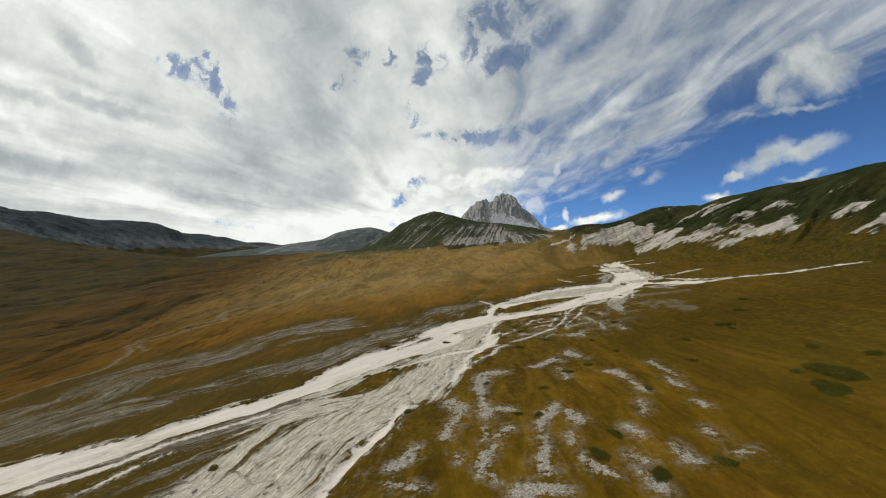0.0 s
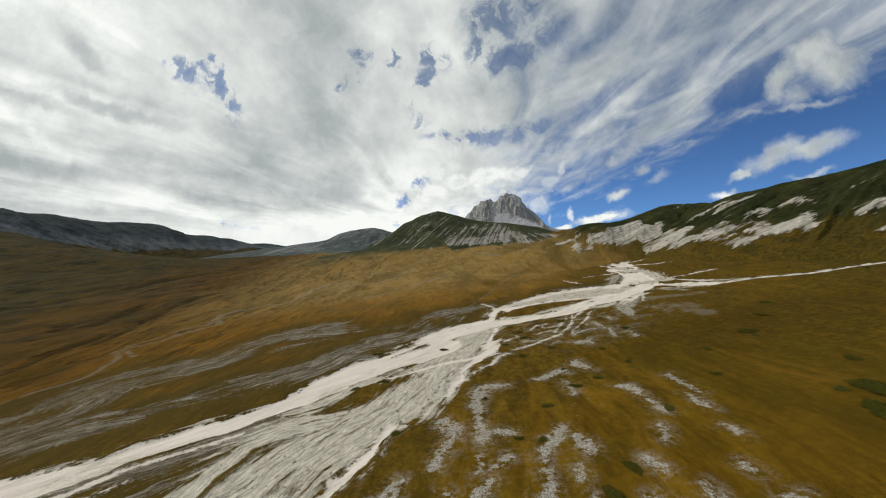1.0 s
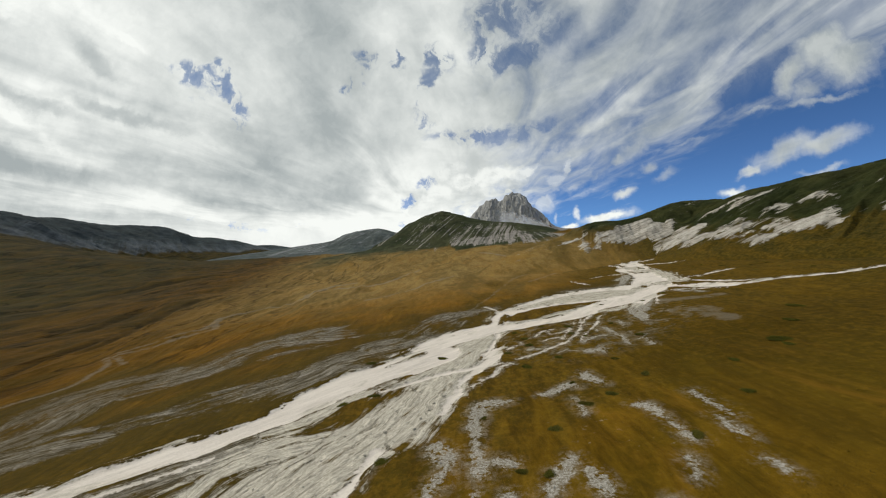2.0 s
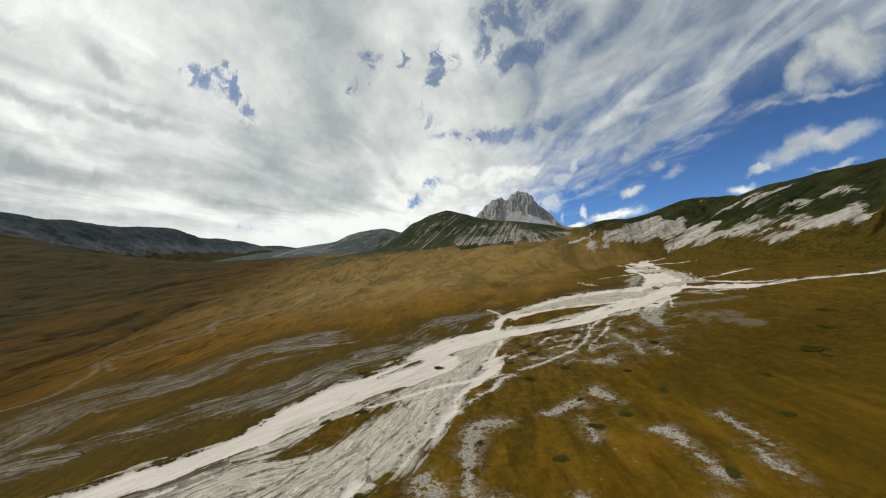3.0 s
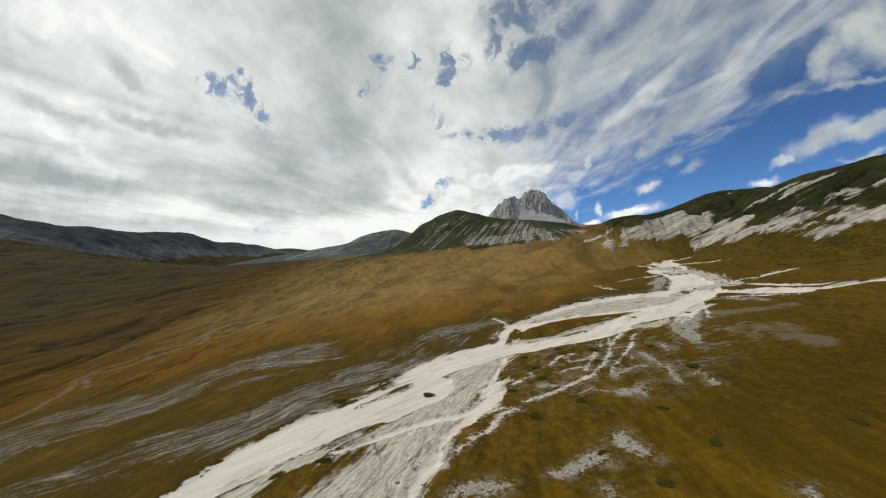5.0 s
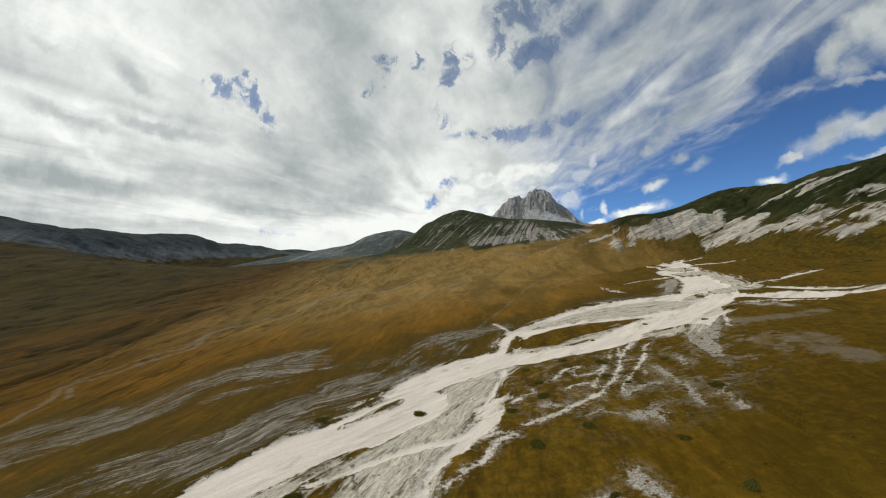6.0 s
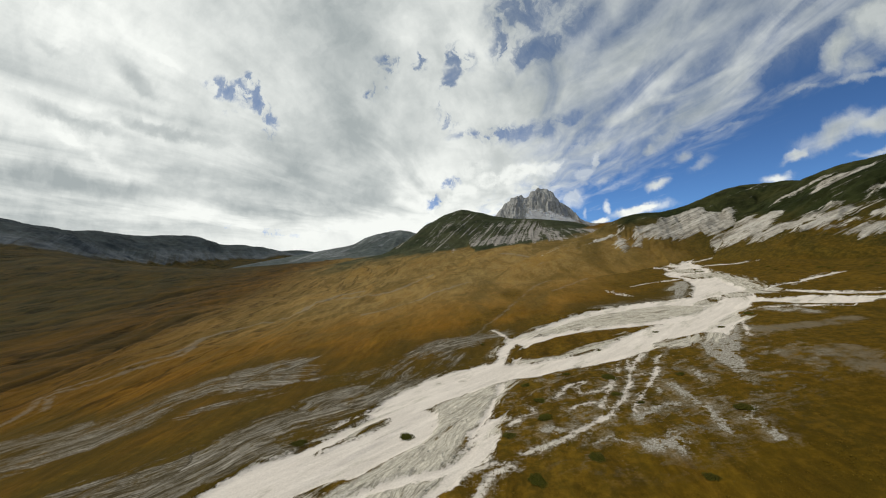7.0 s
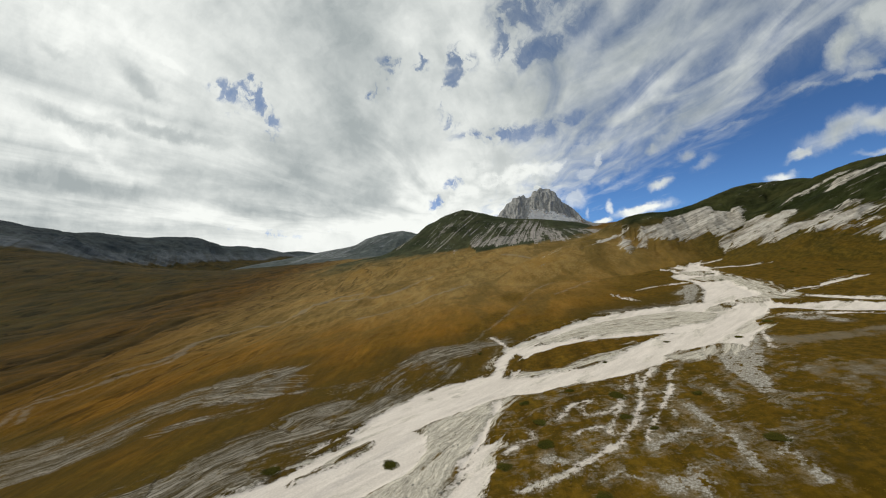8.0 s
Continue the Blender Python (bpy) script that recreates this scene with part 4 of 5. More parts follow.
stroke("rill", [(58.2, 190.6, 0.31), (54.9, 186.0, 0.41), (52.7, 180.6, 0.43), (49.1, 175.8, 0.35), (46.0, 171.3, 0.29), (43.8, 168.3, 0.27), (41.5, 165.4, 0.22), (40.2, 163.3, 0.18)])  # bank rill
stroke("rill", [(46.9, 180.4, 0.24), (49.9, 180.4, 0.24), (52.0, 179.3, 0.24)])  # cross rill
stroke("rill", [(51.2, 194.7, 0.22), (47.5, 191.3, 0.22), (44.0, 183.8, 0.22)])  # bank rill
stroke("rill", [(50.0, 192.6, 0.22), (48.0, 186.1, 0.22), (47.0, 182.8, 0.22)])  # bank rill
stroke("rill", [(42.4, 180.3, 0.2), (38.2, 175.1, 0.2), (35.0, 174.0, 0.2), (32.3, 174.5, 0.2), (32.5, 178.0, 0.2), (35.3, 180.6, 0.2)])  # curled rill
stroke("rill", [(40.4, 176.7, 0.2), (37.2, 171.3, 0.2), (34.5, 166.8, 0.2), (35.6, 165.7, 0.2)])  # curled rill
stroke("rill", [(28.5, 167.6, 0.18), (30.4, 168.3, 0.18), (33.4, 168.7, 0.18)])  # curled rill
stroke("rill", [(26.1, 174.0, 0.2), (28.4, 176.3, 0.2), (30.7, 179.8, 0.2), (34.6, 180.9, 0.2)])  # curled rill
stroke("rill", [(17.3, 168.0, 0.2), (19.4, 168.5, 0.2), (20.4, 169.8, 0.2), (20.0, 171.2, 0.2)])  # curled rill
stroke("rill", [(14.6, 164.8, 0.28), (15.6, 166.0, 0.28), (16.7, 166.4, 0.28)])  # curled rill
stroke("rill", [(33.6, 198.0, 0.22), (35.6, 193.3, 0.22), (38.4, 189.7, 0.22)])  # curled rill
stroke("rill", [(13.0, 150.4, 0.88), (9.5, 148.1, 0.8), (7.1, 143.0, 0.72), (3.7, 139.9, 0.64), (0.2, 136.0, 0.56)])  # bank rill
stroke("rill", [(12.2, 151.4, 0.32), (8.6, 151.2, 0.32), (4.6, 149.2, 0.32)])  # bank rill
stroke("pale", [(21.1, 161.3, 1.0), (23.0, 160.8, 1.0), (24.3, 159.5, 1.0)])  # stone patch
stroke("pale", [(52.2, 172.7, 0.8), (52.5, 167.6, 0.8), (52.4, 163.3, 0.8)])  # stone patch
stroke("pale", [(53.1, 161.7, 0.65), (52.4, 156.3, 0.65), (52.1, 152.0, 0.65)])  # stone patch
stroke("pale", [(57.4, 153.2, 0.3), (57.4, 150.6, 0.3), (57.1, 147.8, 0.3)])  # stone patch
stroke("pale", [(42.8, 154.0, 0.75), (43.0, 151.2, 0.75), (42.3, 148.8, 0.75)])  # stone patch
stroke("pale", [(60.3, 178.0, 0.65), (58.9, 171.7, 0.65)])  # stone patch
stroke("pale", [(59.9, 158.7, 0.45), (55.9, 155.5, 0.45)])  # stone patch
stroke("pale", [(39.7, 160.9, 0.7), (44.6, 163.1, 0.7), (49.0, 164.1, 0.7)])  # stone patch
stroke("pale", [(43.5, 169.7, 0.5), (48.4, 173.2, 0.5), (48.7, 169.4, 0.5)])  # stone patch
stroke("pale", [(35.3, 152.7, 0.5), (33.7, 155.3, 0.5), (29.8, 154.1, 0.5)])  # stone patch
stroke("trail", [(82.0, 178.8, 2.9), (83.1, 174.0, 5.3), (90.2, 174.4, 5.5)])  # stony ground
stroke("flat", [(-70.0, 219.8, 14.0), (-87.2, 222.4, 13.3), (-103.2, 221.6, 15.2), (-111.8, 206.6, 10.0), (-116.7, 189.6, 17.5), (-126.5, 183.5, 21.6), (-136.7, 179.3, 22.8), (-144.6, 173.1, 29.7), (-150.1, 165.3, 20.6), (-142.8, 145.9, 16.4), (-147.7, 140.6, 24.2), (-150.7, 134.4, 23.4), (-152.9, 129.1, 23.2)])  # outer flats
stroke("flat", [(-76.0, 240.1, 8.4), (-83.5, 231.8, 18.0), (-95.1, 230.5, 13.1)])  # outer flats
stroke("flat", [(-20.9, 218.3, 1.6), (-29.8, 217.2, 2.1), (-37.3, 212.5, 2.4), (-47.7, 213.0, 2.5), (-56.6, 210.5, 2.7), (-65.2, 204.7, 3.1), (-71.8, 200.2, 3.0), (-80.4, 198.6, 3.5), (-88.7, 196.9, 3.2)])  # thin flats
stroke("flat", [(15.7, 240.6, 3.6), (4.2, 240.1, 8.0), (-6.2, 237.8, 9.5), (-14.7, 229.0, 10.1), (-21.0, 218.7, 5.4), (-24.1, 196.9, 7.4), (-30.8, 192.0, 12.1), (-37.2, 187.8, 11.3), (-40.1, 178.8, 7.7), (-42.9, 171.7, 7.4), (-47.2, 168.0, 7.7), (-52.2, 165.8, 6.1)])  # inner flats
stroke("flat", [(-35.4, 176.8, 14.7), (-45.3, 171.2, 14.2), (-52.2, 161.6, 12.0), (-57.4, 155.1, 11.1)])  # channel margin
stroke("flat", [(-61.7, 156.5, 10.0), (-68.2, 153.2, 10.0), (-74.6, 150.4, 10.4), (-80.4, 147.3, 11.5), (-85.5, 144.0, 8.6), (-90.2, 140.8, 8.0), (-96.2, 139.2, 6.0), (-101.7, 137.3, 5.7), (-106.2, 134.8, 6.1)])  # inner flats
stroke("flat", [(-108.5, 130.1, 9.0), (-116.6, 128.7, 10.7), (-121.7, 124.7, 10.9), (-126.1, 120.5, 10.0), (-129.7, 116.2, 7.5), (-135.2, 114.7, 6.5)])  # inner flats
stroke("flat", [(-2.9, 219.7, 4.1), (-7.3, 209.1, 4.7), (-13.2, 201.5, 6.1), (-17.5, 197.8, 6.7), (-21.7, 189.5, 5.6), (-27.4, 183.8, 6.1), (-31.2, 178.8, 5.4)])  # channel margin
stroke("turf", [(-36.3, 166.2, 1.5), (-34.9, 167.6, 2.7), (-32.3, 168.8, 2.3), (-29.6, 169.9, 1.4)])  # turf tongue
stroke("turf", [(-11.1, 204.5, 3.4), (-8.3, 209.5, 3.8), (-4.5, 213.2, 2.9)])  # turf tongue
stroke("turf", [(-29.1, 171.6, 0.85), (-26.0, 173.8, 1.4), (-22.4, 176.8, 1.6)])  # turf tongue
stroke("bar", [(-28.2, 162.5, 0.79), (-24.6, 165.0, 0.87), (-21.3, 168.9, 2.1), (-17.4, 172.3, 1.6), (-16.3, 173.9, 0.96)])  # grey bar
stroke("turf", [(-20.4, 168.7, 0.98), (-18.5, 171.8, 1.5), (-16.6, 173.9, 1.2)])  # sliver
stroke("rill", [(-57.9, 111.2, 0.72), (-66.4, 106.0, 0.82), (-72.9, 102.8, 0.93), (-78.6, 99.1, 1.03), (-82.4, 94.2, 1.13), (-86.9, 90.9, 1.23), (-91.7, 88.4, 1.34), (-95.0, 86.1, 1.44)])  # near side branch
stroke("rill", [(-72.8, 95.2, 0.4), (-76.6, 92.0, 0.51), (-79.4, 86.9, 0.61), (-82.0, 83.7, 0.72)])  # near side branch
stroke("flat", [(-55.8, 102.5, 3.3), (-60.8, 96.8, 2.1), (-64.7, 92.9, 2.5), (-67.8, 88.7, 2.9), (-71.1, 85.4, 3.5), (-74.3, 82.7, 2.7)])  # near flats
stroke("flat", [(-53.8, 91.4, 1.4), (-56.8, 86.3, 2.2), (-59.0, 82.7, 2.7), (-60.8, 80.8, 1.8)])  # near flats
stroke("trail", [(-16.3, 112.7, 0.35), (-19.4, 98.6, 0.35), (-21.5, 89.8, 0.35), (-23.7, 80.3, 0.35), (-25.0, 72.8, 0.35)])  # foot trail
stroke("turf", [(-40.3, 119.7, 2.3), (-36.6, 122.0, 3.7), (-32.0, 124.9, 4.5), (-27.4, 129.3, 3.2), (-23.5, 135.1, 3.1), (-19.9, 139.4, 2.2)])  # island
stroke("grey", [(-49.5, 119.6, 1.5), (-45.7, 120.6, 4.3), (-41.4, 123.0, 5.8), (-38.3, 128.2, 4.4), (-34.8, 134.4, 3.4), (-30.3, 140.3, 2.9)])  # channel margin
stroke("gully", [(-243.0, 255.8, 2.25), (-253.3, 277.5, 2.64), (-262.9, 305.9, 3.04), (-279.6, 346.6, 3.43), (-299.3, 386.7, 3.82), (-305.6, 426.3, 4.21), (-307.2, 461.3, 4.61), (-315.0, 541.5, 5.0)])  # gully
stroke("gully", [(-480.0, 410.9, 3.25), (-479.7, 438.9, 4.1), (-485.8, 482.4, 4.95), (-487.3, 531.6, 5.8), (-483.2, 650.1, 6.65), (-447.4, 759.9, 7.5)])  # gully
stroke("gully", [(-327.1, 310.8, 2.0), (-309.4, 324.3, 2.0), (-326.7, 369.3, 2.0), (-339.2, 410.6, 2.0)])  # gully
stroke("gully", [(-240.0, 204.4, 2.0), (-244.9, 223.8, 2.25), (-255.8, 250.5, 2.5), (-262.4, 279.4, 2.75), (-275.9, 319.2, 3.0), (-300.4, 388.2, 3.25)])  # gully
stroke("trail", [(-183.0, 222.4, 1.4), (-200.1, 237.6, 1.66), (-205.7, 245.4, 1.92), (-194.9, 250.2, 2.17), (-189.3, 267.4, 2.43), (-175.6, 284.7, 2.69), (-207.8, 336.8, 2.95), (-216.5, 370.5, 3.21), (-196.1, 398.5, 3.47), (-172.8, 425.1, 3.73), (-174.4, 456.9, 3.98), (-166.0, 503.0, 4.24), (-137.0, 518.6, 4.5)])  # grey trail
stroke("trail", [(-190.8, 160.1, 1.2), (-190.6, 171.2, 1.28), (-186.7, 182.0, 1.36), (-180.3, 192.1, 1.44), (-187.7, 211.4, 1.52), (-194.1, 225.1, 1.6), (-211.1, 244.0, 1.68), (-206.4, 252.6, 1.76), (-199.6, 267.8, 1.84), (-193.8, 295.8, 1.92), (-216.1, 354.9, 2.0)])  # grey trail

ISLE = SD["turf"]
SD["white"] = np.minimum(SD["white"], -SD["bar"])
SD["grey"] = np.maximum(SD["grey"], SD["bar"])
SD["white"] = np.minimum(SD["white"], -ISLE)
SD["grey"] = np.minimum(SD["grey"], -ISLE)
SD["flat"] = np.minimum(SD["flat"], -ISLE)
river = smooth_line([(-150, 60, 0), (-60, 115, 0), (0, 170, 0), (60, 215, 0), (110, 240, 0), (140, 340, 0)], 8)
DAMP = np.exp(-(np.maximum(nearest(GX, GY, river)[0] - 12, 0) / 55) ** 2)
STONY = np.exp(-((GX - 28) / 55) ** 2 - ((GY - 105) / 60) ** 2) * (GX > -20)
SCRUB = np.exp(-((GX - 38) / 26) ** 2 - ((GY - 172) / 24) ** 2) + np.exp(-((GX - 68) / 22) ** 2 - ((GY - 185) / 18) ** 2)
for cx, cy, rx, ry in ((17, 287, 9, 16), (29, 341, 9, 22), (7, 257, 9, 28)):
    DAMP = np.maximum(DAMP, 1.1 * np.exp(-((GX - cx) / rx) ** 2 - ((GY - cy) / ry) ** 2))
GZ = plain(GX, GY)
far_w = np.clip((np.hypot(GX, GY - 150) - 250) / 500, 0, 1)
bare = np.clip((np.maximum(SD["white"], SD["grey"] - 0.5) + 1.5) / 3, 0, 1)
GZ = GZ + (1 - bare) * (0.35 * fbm(GX / 9, GY / 9, 3) + 0.9 * fbm(GX / 42, GY / 42, 5, 4)) + far_w * (6 * fbm(GX / 160, GY / 120, 8, 5) + 2.0 * fbm(GX / 40, GY / 40, 9, 4))
GZ = GZ - 0.55 * np.clip((SD["white"] + 0.6) / 1.4, 0, 1) - 0.30 * np.clip((SD["grey"] + 0.8) / 1.8, 0, 1)
GZ = GZ + bare * 0.10 * fbm(FLOW[..., 0] / 9, FLOW[..., 1] / 0.9, 21, 3)
away = np.clip((nearest(GX, GY, river)[0] - 60) / 160, 0, 1) * np.clip((90 - GX) / 90, 0, 1)
GZ = GZ + away * 4.6 * fbm((0.96 * GX + 0.27 * GY) / 46, (0.96 * GY - 0.27 * GX) / 210, 15, 4, 0.55, True)
GZ = GZ - 3.6 * np.clip((SD["gully"] + 3) / 9, 0, 1)
ground = new("ground", sheet("ground", GX, GY, GZ, None, {"sd_" + k: SD[k] for k in ("white", "grey", "flat", "pale", "trail", "gully", "rill")} | {"flow": FLOW, "damp": DAMP, "stony": STONY, "scrub": SCRUB}))
ground.data.materials.append(GROUND)
tagged(ground, "ochre dry grass valley floor crossed by white gravel stream beds", "ground", kind="structure")


# ---------------------------------------------------------------- hills and mountains
def ridge(name, crest, width, cell, mat, rock, label, category="hill", rough=1.0, round_top=0.12, shape=1.5, seed=0, gully=1.0, crags=(), relief=0.0, meadow=0.0, lean=1.2, bearing=(1.0, 0.0), foot=0.5):
    """A hill under a crest line of x, y, z, falling to the valley floor over the width on both sides; crags are rows of x, y, half width."""
    line = smooth_line(crest, cell * 4)
    xs = np.arange(line[:, 0].min() - 1.1 * width, line[:, 0].max() + 1.1 * width, cell)
    ys = np.arange(line[:, 1].min() - 1.1 * width, line[:, 1].max() + 1.1 * width, cell)
    X, Y = np.meshgrid(xs, ys)
    wx, wy = width * 0.07 * fbm(X / width * 2, Y / width * 2, seed + 1, 4), width * 0.07 * fbm(X / width * 2, Y / width * 2, seed + 2, 4)
    d, side, along, extra = nearest(X + wx, Y + wy, line)
    base = plain(X, Y)
    q = d / width * (1 + 0.12 * fbm(along / width * 1.5, 0 * along, seed + 8, 3))
    top = extra[0]
    fall = np.sqrt(q * q + round_top ** 2) - round_top
    drop = np.clip(1 - fall, 0, 1) ** shape
    ribs = fbm(along / width * 5.0 + 0.6 * q, q * 1.3, seed + 3, 5, 0.55, True)
    lumps = fbm(X / width * 4, Y / width * 4, seed + 4, 6, 0.55)
    rise = np.maximum(top - base, 0)
    mid = np.clip(q * 3.0, 0, 1) * np.clip((1 - q) * 3, 0, 1)
    Z = base - 2.0 - 25 * np.clip(q - 1, 0, 9) + rise * drop + mid * rise * (0.10 * gully * ribs + 0.06 * rough * lumps) + drop * rise * 0.02 * rough * fbm(X / width * 14, Y / width * 14, seed + 6, 5)
    across = bearing[0] * X + bearing[1] * Y - lean * (Z - base)
    streak = fbm(across / (width * 0.015), Z / (width * 0.2), seed + 14, 5, 0.6)
    k = rock(q, along, streak, lumps)
    k = k - 1.2 * np.clip((q - 0.72) * 5, 0, 1)
    sd = np.full(X.shape, -8.0)
    for rows in crags:
        r = smooth_line([(a, b, w + 0.3) for a, b, w in rows], 4)
        reach = 16
        m = (X > r[:, 0].min() - reach) & (X < r[:, 0].max() + reach) & (Y > r[:, 1].min() - reach) & (Y < r[:, 1].max() + reach)
        dd, _, _, ex = nearest(X[m], Y[m], r)
        sd[m] = np.maximum(sd[m], ex[0] - dd)
    if len(crags):
        k = np.maximum(k, 0.42 + 0.10 * np.minimum(sd, 3.5))
        on = np.clip((sd + 1.5 * fbm(X / 6, Y / 6, seed + 12, 3) + 0.5) / 3, 0, 1)
        Z = Z + relief * on * (0.8 + 0.5 * fbm(across / 7, Z / 16, seed + 9, 4, 0.6, True))
    lay = np.stack([across, Z, 0 * d], -1)
    me = sheet(name, X, Y, Z, Z > base - 12, {"rock": k, "low": np.maximum(np.clip((q - foot) / 0.4, 0, 1), np.clip(1.25 - (Z - base) / (np.interp(along, (0, 70, 150), (4.2 * meadow, 2.2 * meadow, meadow)) + 1e-6), 0, 1)), "lay": lay})
    ob = new(name, me)
    me.materials.append(mat)
    return tagged(ob, label, category, kind="structure")


CRAGS = [
    [(118, 434, 2.5), (124, 434, 4.0), (131, 437, 2.5)],
    [(136.2, 433.5, 2.2), (131.2, 412.9, 4.3), (128.6, 401.7, 4.7), (126.6, 395.1, 2.9)],
    [(135.8, 400.2, 2.1), (147.1, 402.8, 12.0), (156.3, 394.6, 11.3), (171.6, 400.5, 16.9), (185.6, 403.0, 21.9), (194.1, 395.6, 24.0), (207.1, 396.3, 5.5)],
    [(186.0, 374.1, 5.2), (188.2, 366.2, 16.5), (188.0, 354.9, 13.7), (192.2, 347.8, 9.0), (200.3, 344.2, 6.0)],
    [(173.3, 349.0, 1.2), (180.1, 339.3, 3.2), (187.4, 334.7, 6.3), (199.3, 340.0, 1.4)],
    [(180.1, 326.9, 3.0), (182.9, 322.3, 5.9), (189.9, 321.0, 6.0), (193.0, 314.8, 6.3), (200.2, 314.4, 5.0)],
    [(187.7, 305.5, 2.8), (192.9, 303.0, 1.3), (199.4, 299.9, 4.4), (207.4, 298.9, 2.2)]]
CRAGS += [
    [(192.4, 296.7, 3.1), (196.1, 293.9, 1.1), (201.7, 292.6, 2.4)],
    [(192.1, 284.3, 1.8), (193.6, 281.5, 5.7), (195.3, 278.0, 5.3), (199.8, 277.6, 4.7), (202.9, 274.3, 2.0)],
    [(209.5, 288.2, 2.8), (210.5, 278.8, 5.8), (212.8, 271.7, 5.6), (217.8, 267.7, 7.7), (221.9, 264.6, 8.5), (223.1, 260.5, 5.7)],
    [(196.3, 304.8, 1.7), (207.2, 296.8, 1.3), (215.4, 290.9, 1.2), (216.2, 281.4, 1.3)],
    [(228.1, 273.0, 1.3), (231.8, 267.9, 3.3)],
    [(219.1, 360.8, 4.0), (227.8, 354.9, 1.8), (232.9, 350.4, 2.3), (239.6, 349.2, 2.7)]]
CRAGS += [
    [(219.3, 300.4, 2.0), (224.2, 300.1, 4.1), (228.6, 296.7, 2.9)],
    [(236.0, 287.9, 1.0), (242.1, 286.0, 2.6), (242.4, 277.1, 2.3)],
    [(210.3, 314.9, 3.5), (206.9, 304.4, 1.0)],
    [(227.9, 336.7, 7.3), (235.7, 329.2, 3.0), (244.5, 328.3, 1.3)],
    [(239, 241, 2.8), (246, 234, 3.3)],
    [(225, 214, 3.4), (231, 211, 4.4)]]
ridge("hill_east", [(124, 453, 34), (139, 457, 46), (162, 451, 52), (184, 446, 51), (205, 442, 55), (221, 440, 60), (236, 436, 64), (247, 448, 66), (267, 418, 64), (274, 392, 61), (267, 366, 66), (268, 342, 67.5), (276, 319, 70.5), (282, 300, 71.5), (297, 262, 77), (310, 200, 81)],
      100, 0.9, HILL, lambda q, a, r, l: 0.02 + 0.16 * r + 0.3 * l, "dark green grass hillside with white limestone outcrops", seed=31, shape=1.2, crags=CRAGS, relief=1.3, meadow=11.0, lean=2.2, bearing=(0.62, -0.78))
ridge("hill_centre", [(-215, 905, 40), (-163, 933, 56), (-132, 958, 80), (-104, 978, 103), (-69, 1001, 119), (-25, 1028, 129), (4, 1017, 119), (41, 1000, 105), (87, 977, 90), (158, 933, 76), (222, 882, 52), (280, 850, 40)],
      280, 2.6, CRAG, lambda q, a, r, l: 0.21 + (0.70 * r + 0.50 * l) * np.clip(q * 6, 0, 1) + np.clip((a - 240) / 120, 0, 1) * 0.36 * np.clip((q - 0.12) * 6, -1, 1) - 0.8 * np.clip(1 - a / 70, 0, 1), "rounded grassy hill streaked with pale scree", seed=51, meadow=5.0, foot=0.72, lean=1.35)
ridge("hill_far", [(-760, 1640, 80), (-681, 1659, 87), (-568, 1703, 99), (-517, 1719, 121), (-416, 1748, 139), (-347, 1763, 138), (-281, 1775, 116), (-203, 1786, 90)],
      380, 6.0, HAZY, lambda q, a, r, l: 0.36 + 0.3 * r + 0.3 * l, "distant hill with scree slopes, painted blue-grey with haze", seed=71, meadow=1.0, foot=0.8)
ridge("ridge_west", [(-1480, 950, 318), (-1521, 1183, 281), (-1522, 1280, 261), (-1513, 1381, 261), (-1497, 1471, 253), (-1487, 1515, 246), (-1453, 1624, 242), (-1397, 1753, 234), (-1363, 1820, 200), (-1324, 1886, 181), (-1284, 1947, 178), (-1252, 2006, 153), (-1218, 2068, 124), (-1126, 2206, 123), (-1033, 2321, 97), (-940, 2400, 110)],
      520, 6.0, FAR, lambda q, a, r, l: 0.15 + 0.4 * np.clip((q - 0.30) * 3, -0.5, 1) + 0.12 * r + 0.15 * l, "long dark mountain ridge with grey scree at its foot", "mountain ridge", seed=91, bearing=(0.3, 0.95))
ridge("mountain", [(-100, 4400, 90), (120, 4370, 269), (198, 4370, 322), (296, 4370, 412), (432, 4370, 507), (517, 4370, 511), (600, 4370, 494), (640, 4370, 545), (731, 4370, 567), (827, 4370, 543), (874, 4370, 499), (940, 4370, 392), (1035, 4370, 330), (1105, 4370, 217), (1180, 4370, 119)],
      560, 5.0, PEAK, lambda q, a, r, l: 0.75 + 0.3 * r, "bare grey limestone mountain peak", "mountain", seed=111, gully=2.2, rough=3.0, round_top=0.03, shape=1.2, lean=0.2)

MIST, n = material("cloud_vapour")
pos = n.add("ShaderNodeTexCoord").outputs["Object"]
wisps = n.noise(n.place(pos, scale=(1.0, 1.0, 1.5)), 0.013, 7.0, 0.62, 0.6)
dense = n.ramp(n.math("ADD", attr(n, "dense"), n.math("MULTIPLY", n.math("SUBTRACT", wisps, 0.5), 2.2)), 0.15, 1.0, 0.0, 0.8)
white = n.add("ShaderNodeBsdfDiffuse", Color=(0.86, 0.87, 0.88, 1))
veil = n.add("ShaderNodeMixShader", dense, n.add("ShaderNodeBsdfTransparent").outputs[0], white.outputs[0])
n.add("ShaderNodeOutputMaterial", veil.outputs[0])
along, up = np.meshgrid(np.linspace(0, 1, 90), np.linspace(0, 1, 24))
layers = []
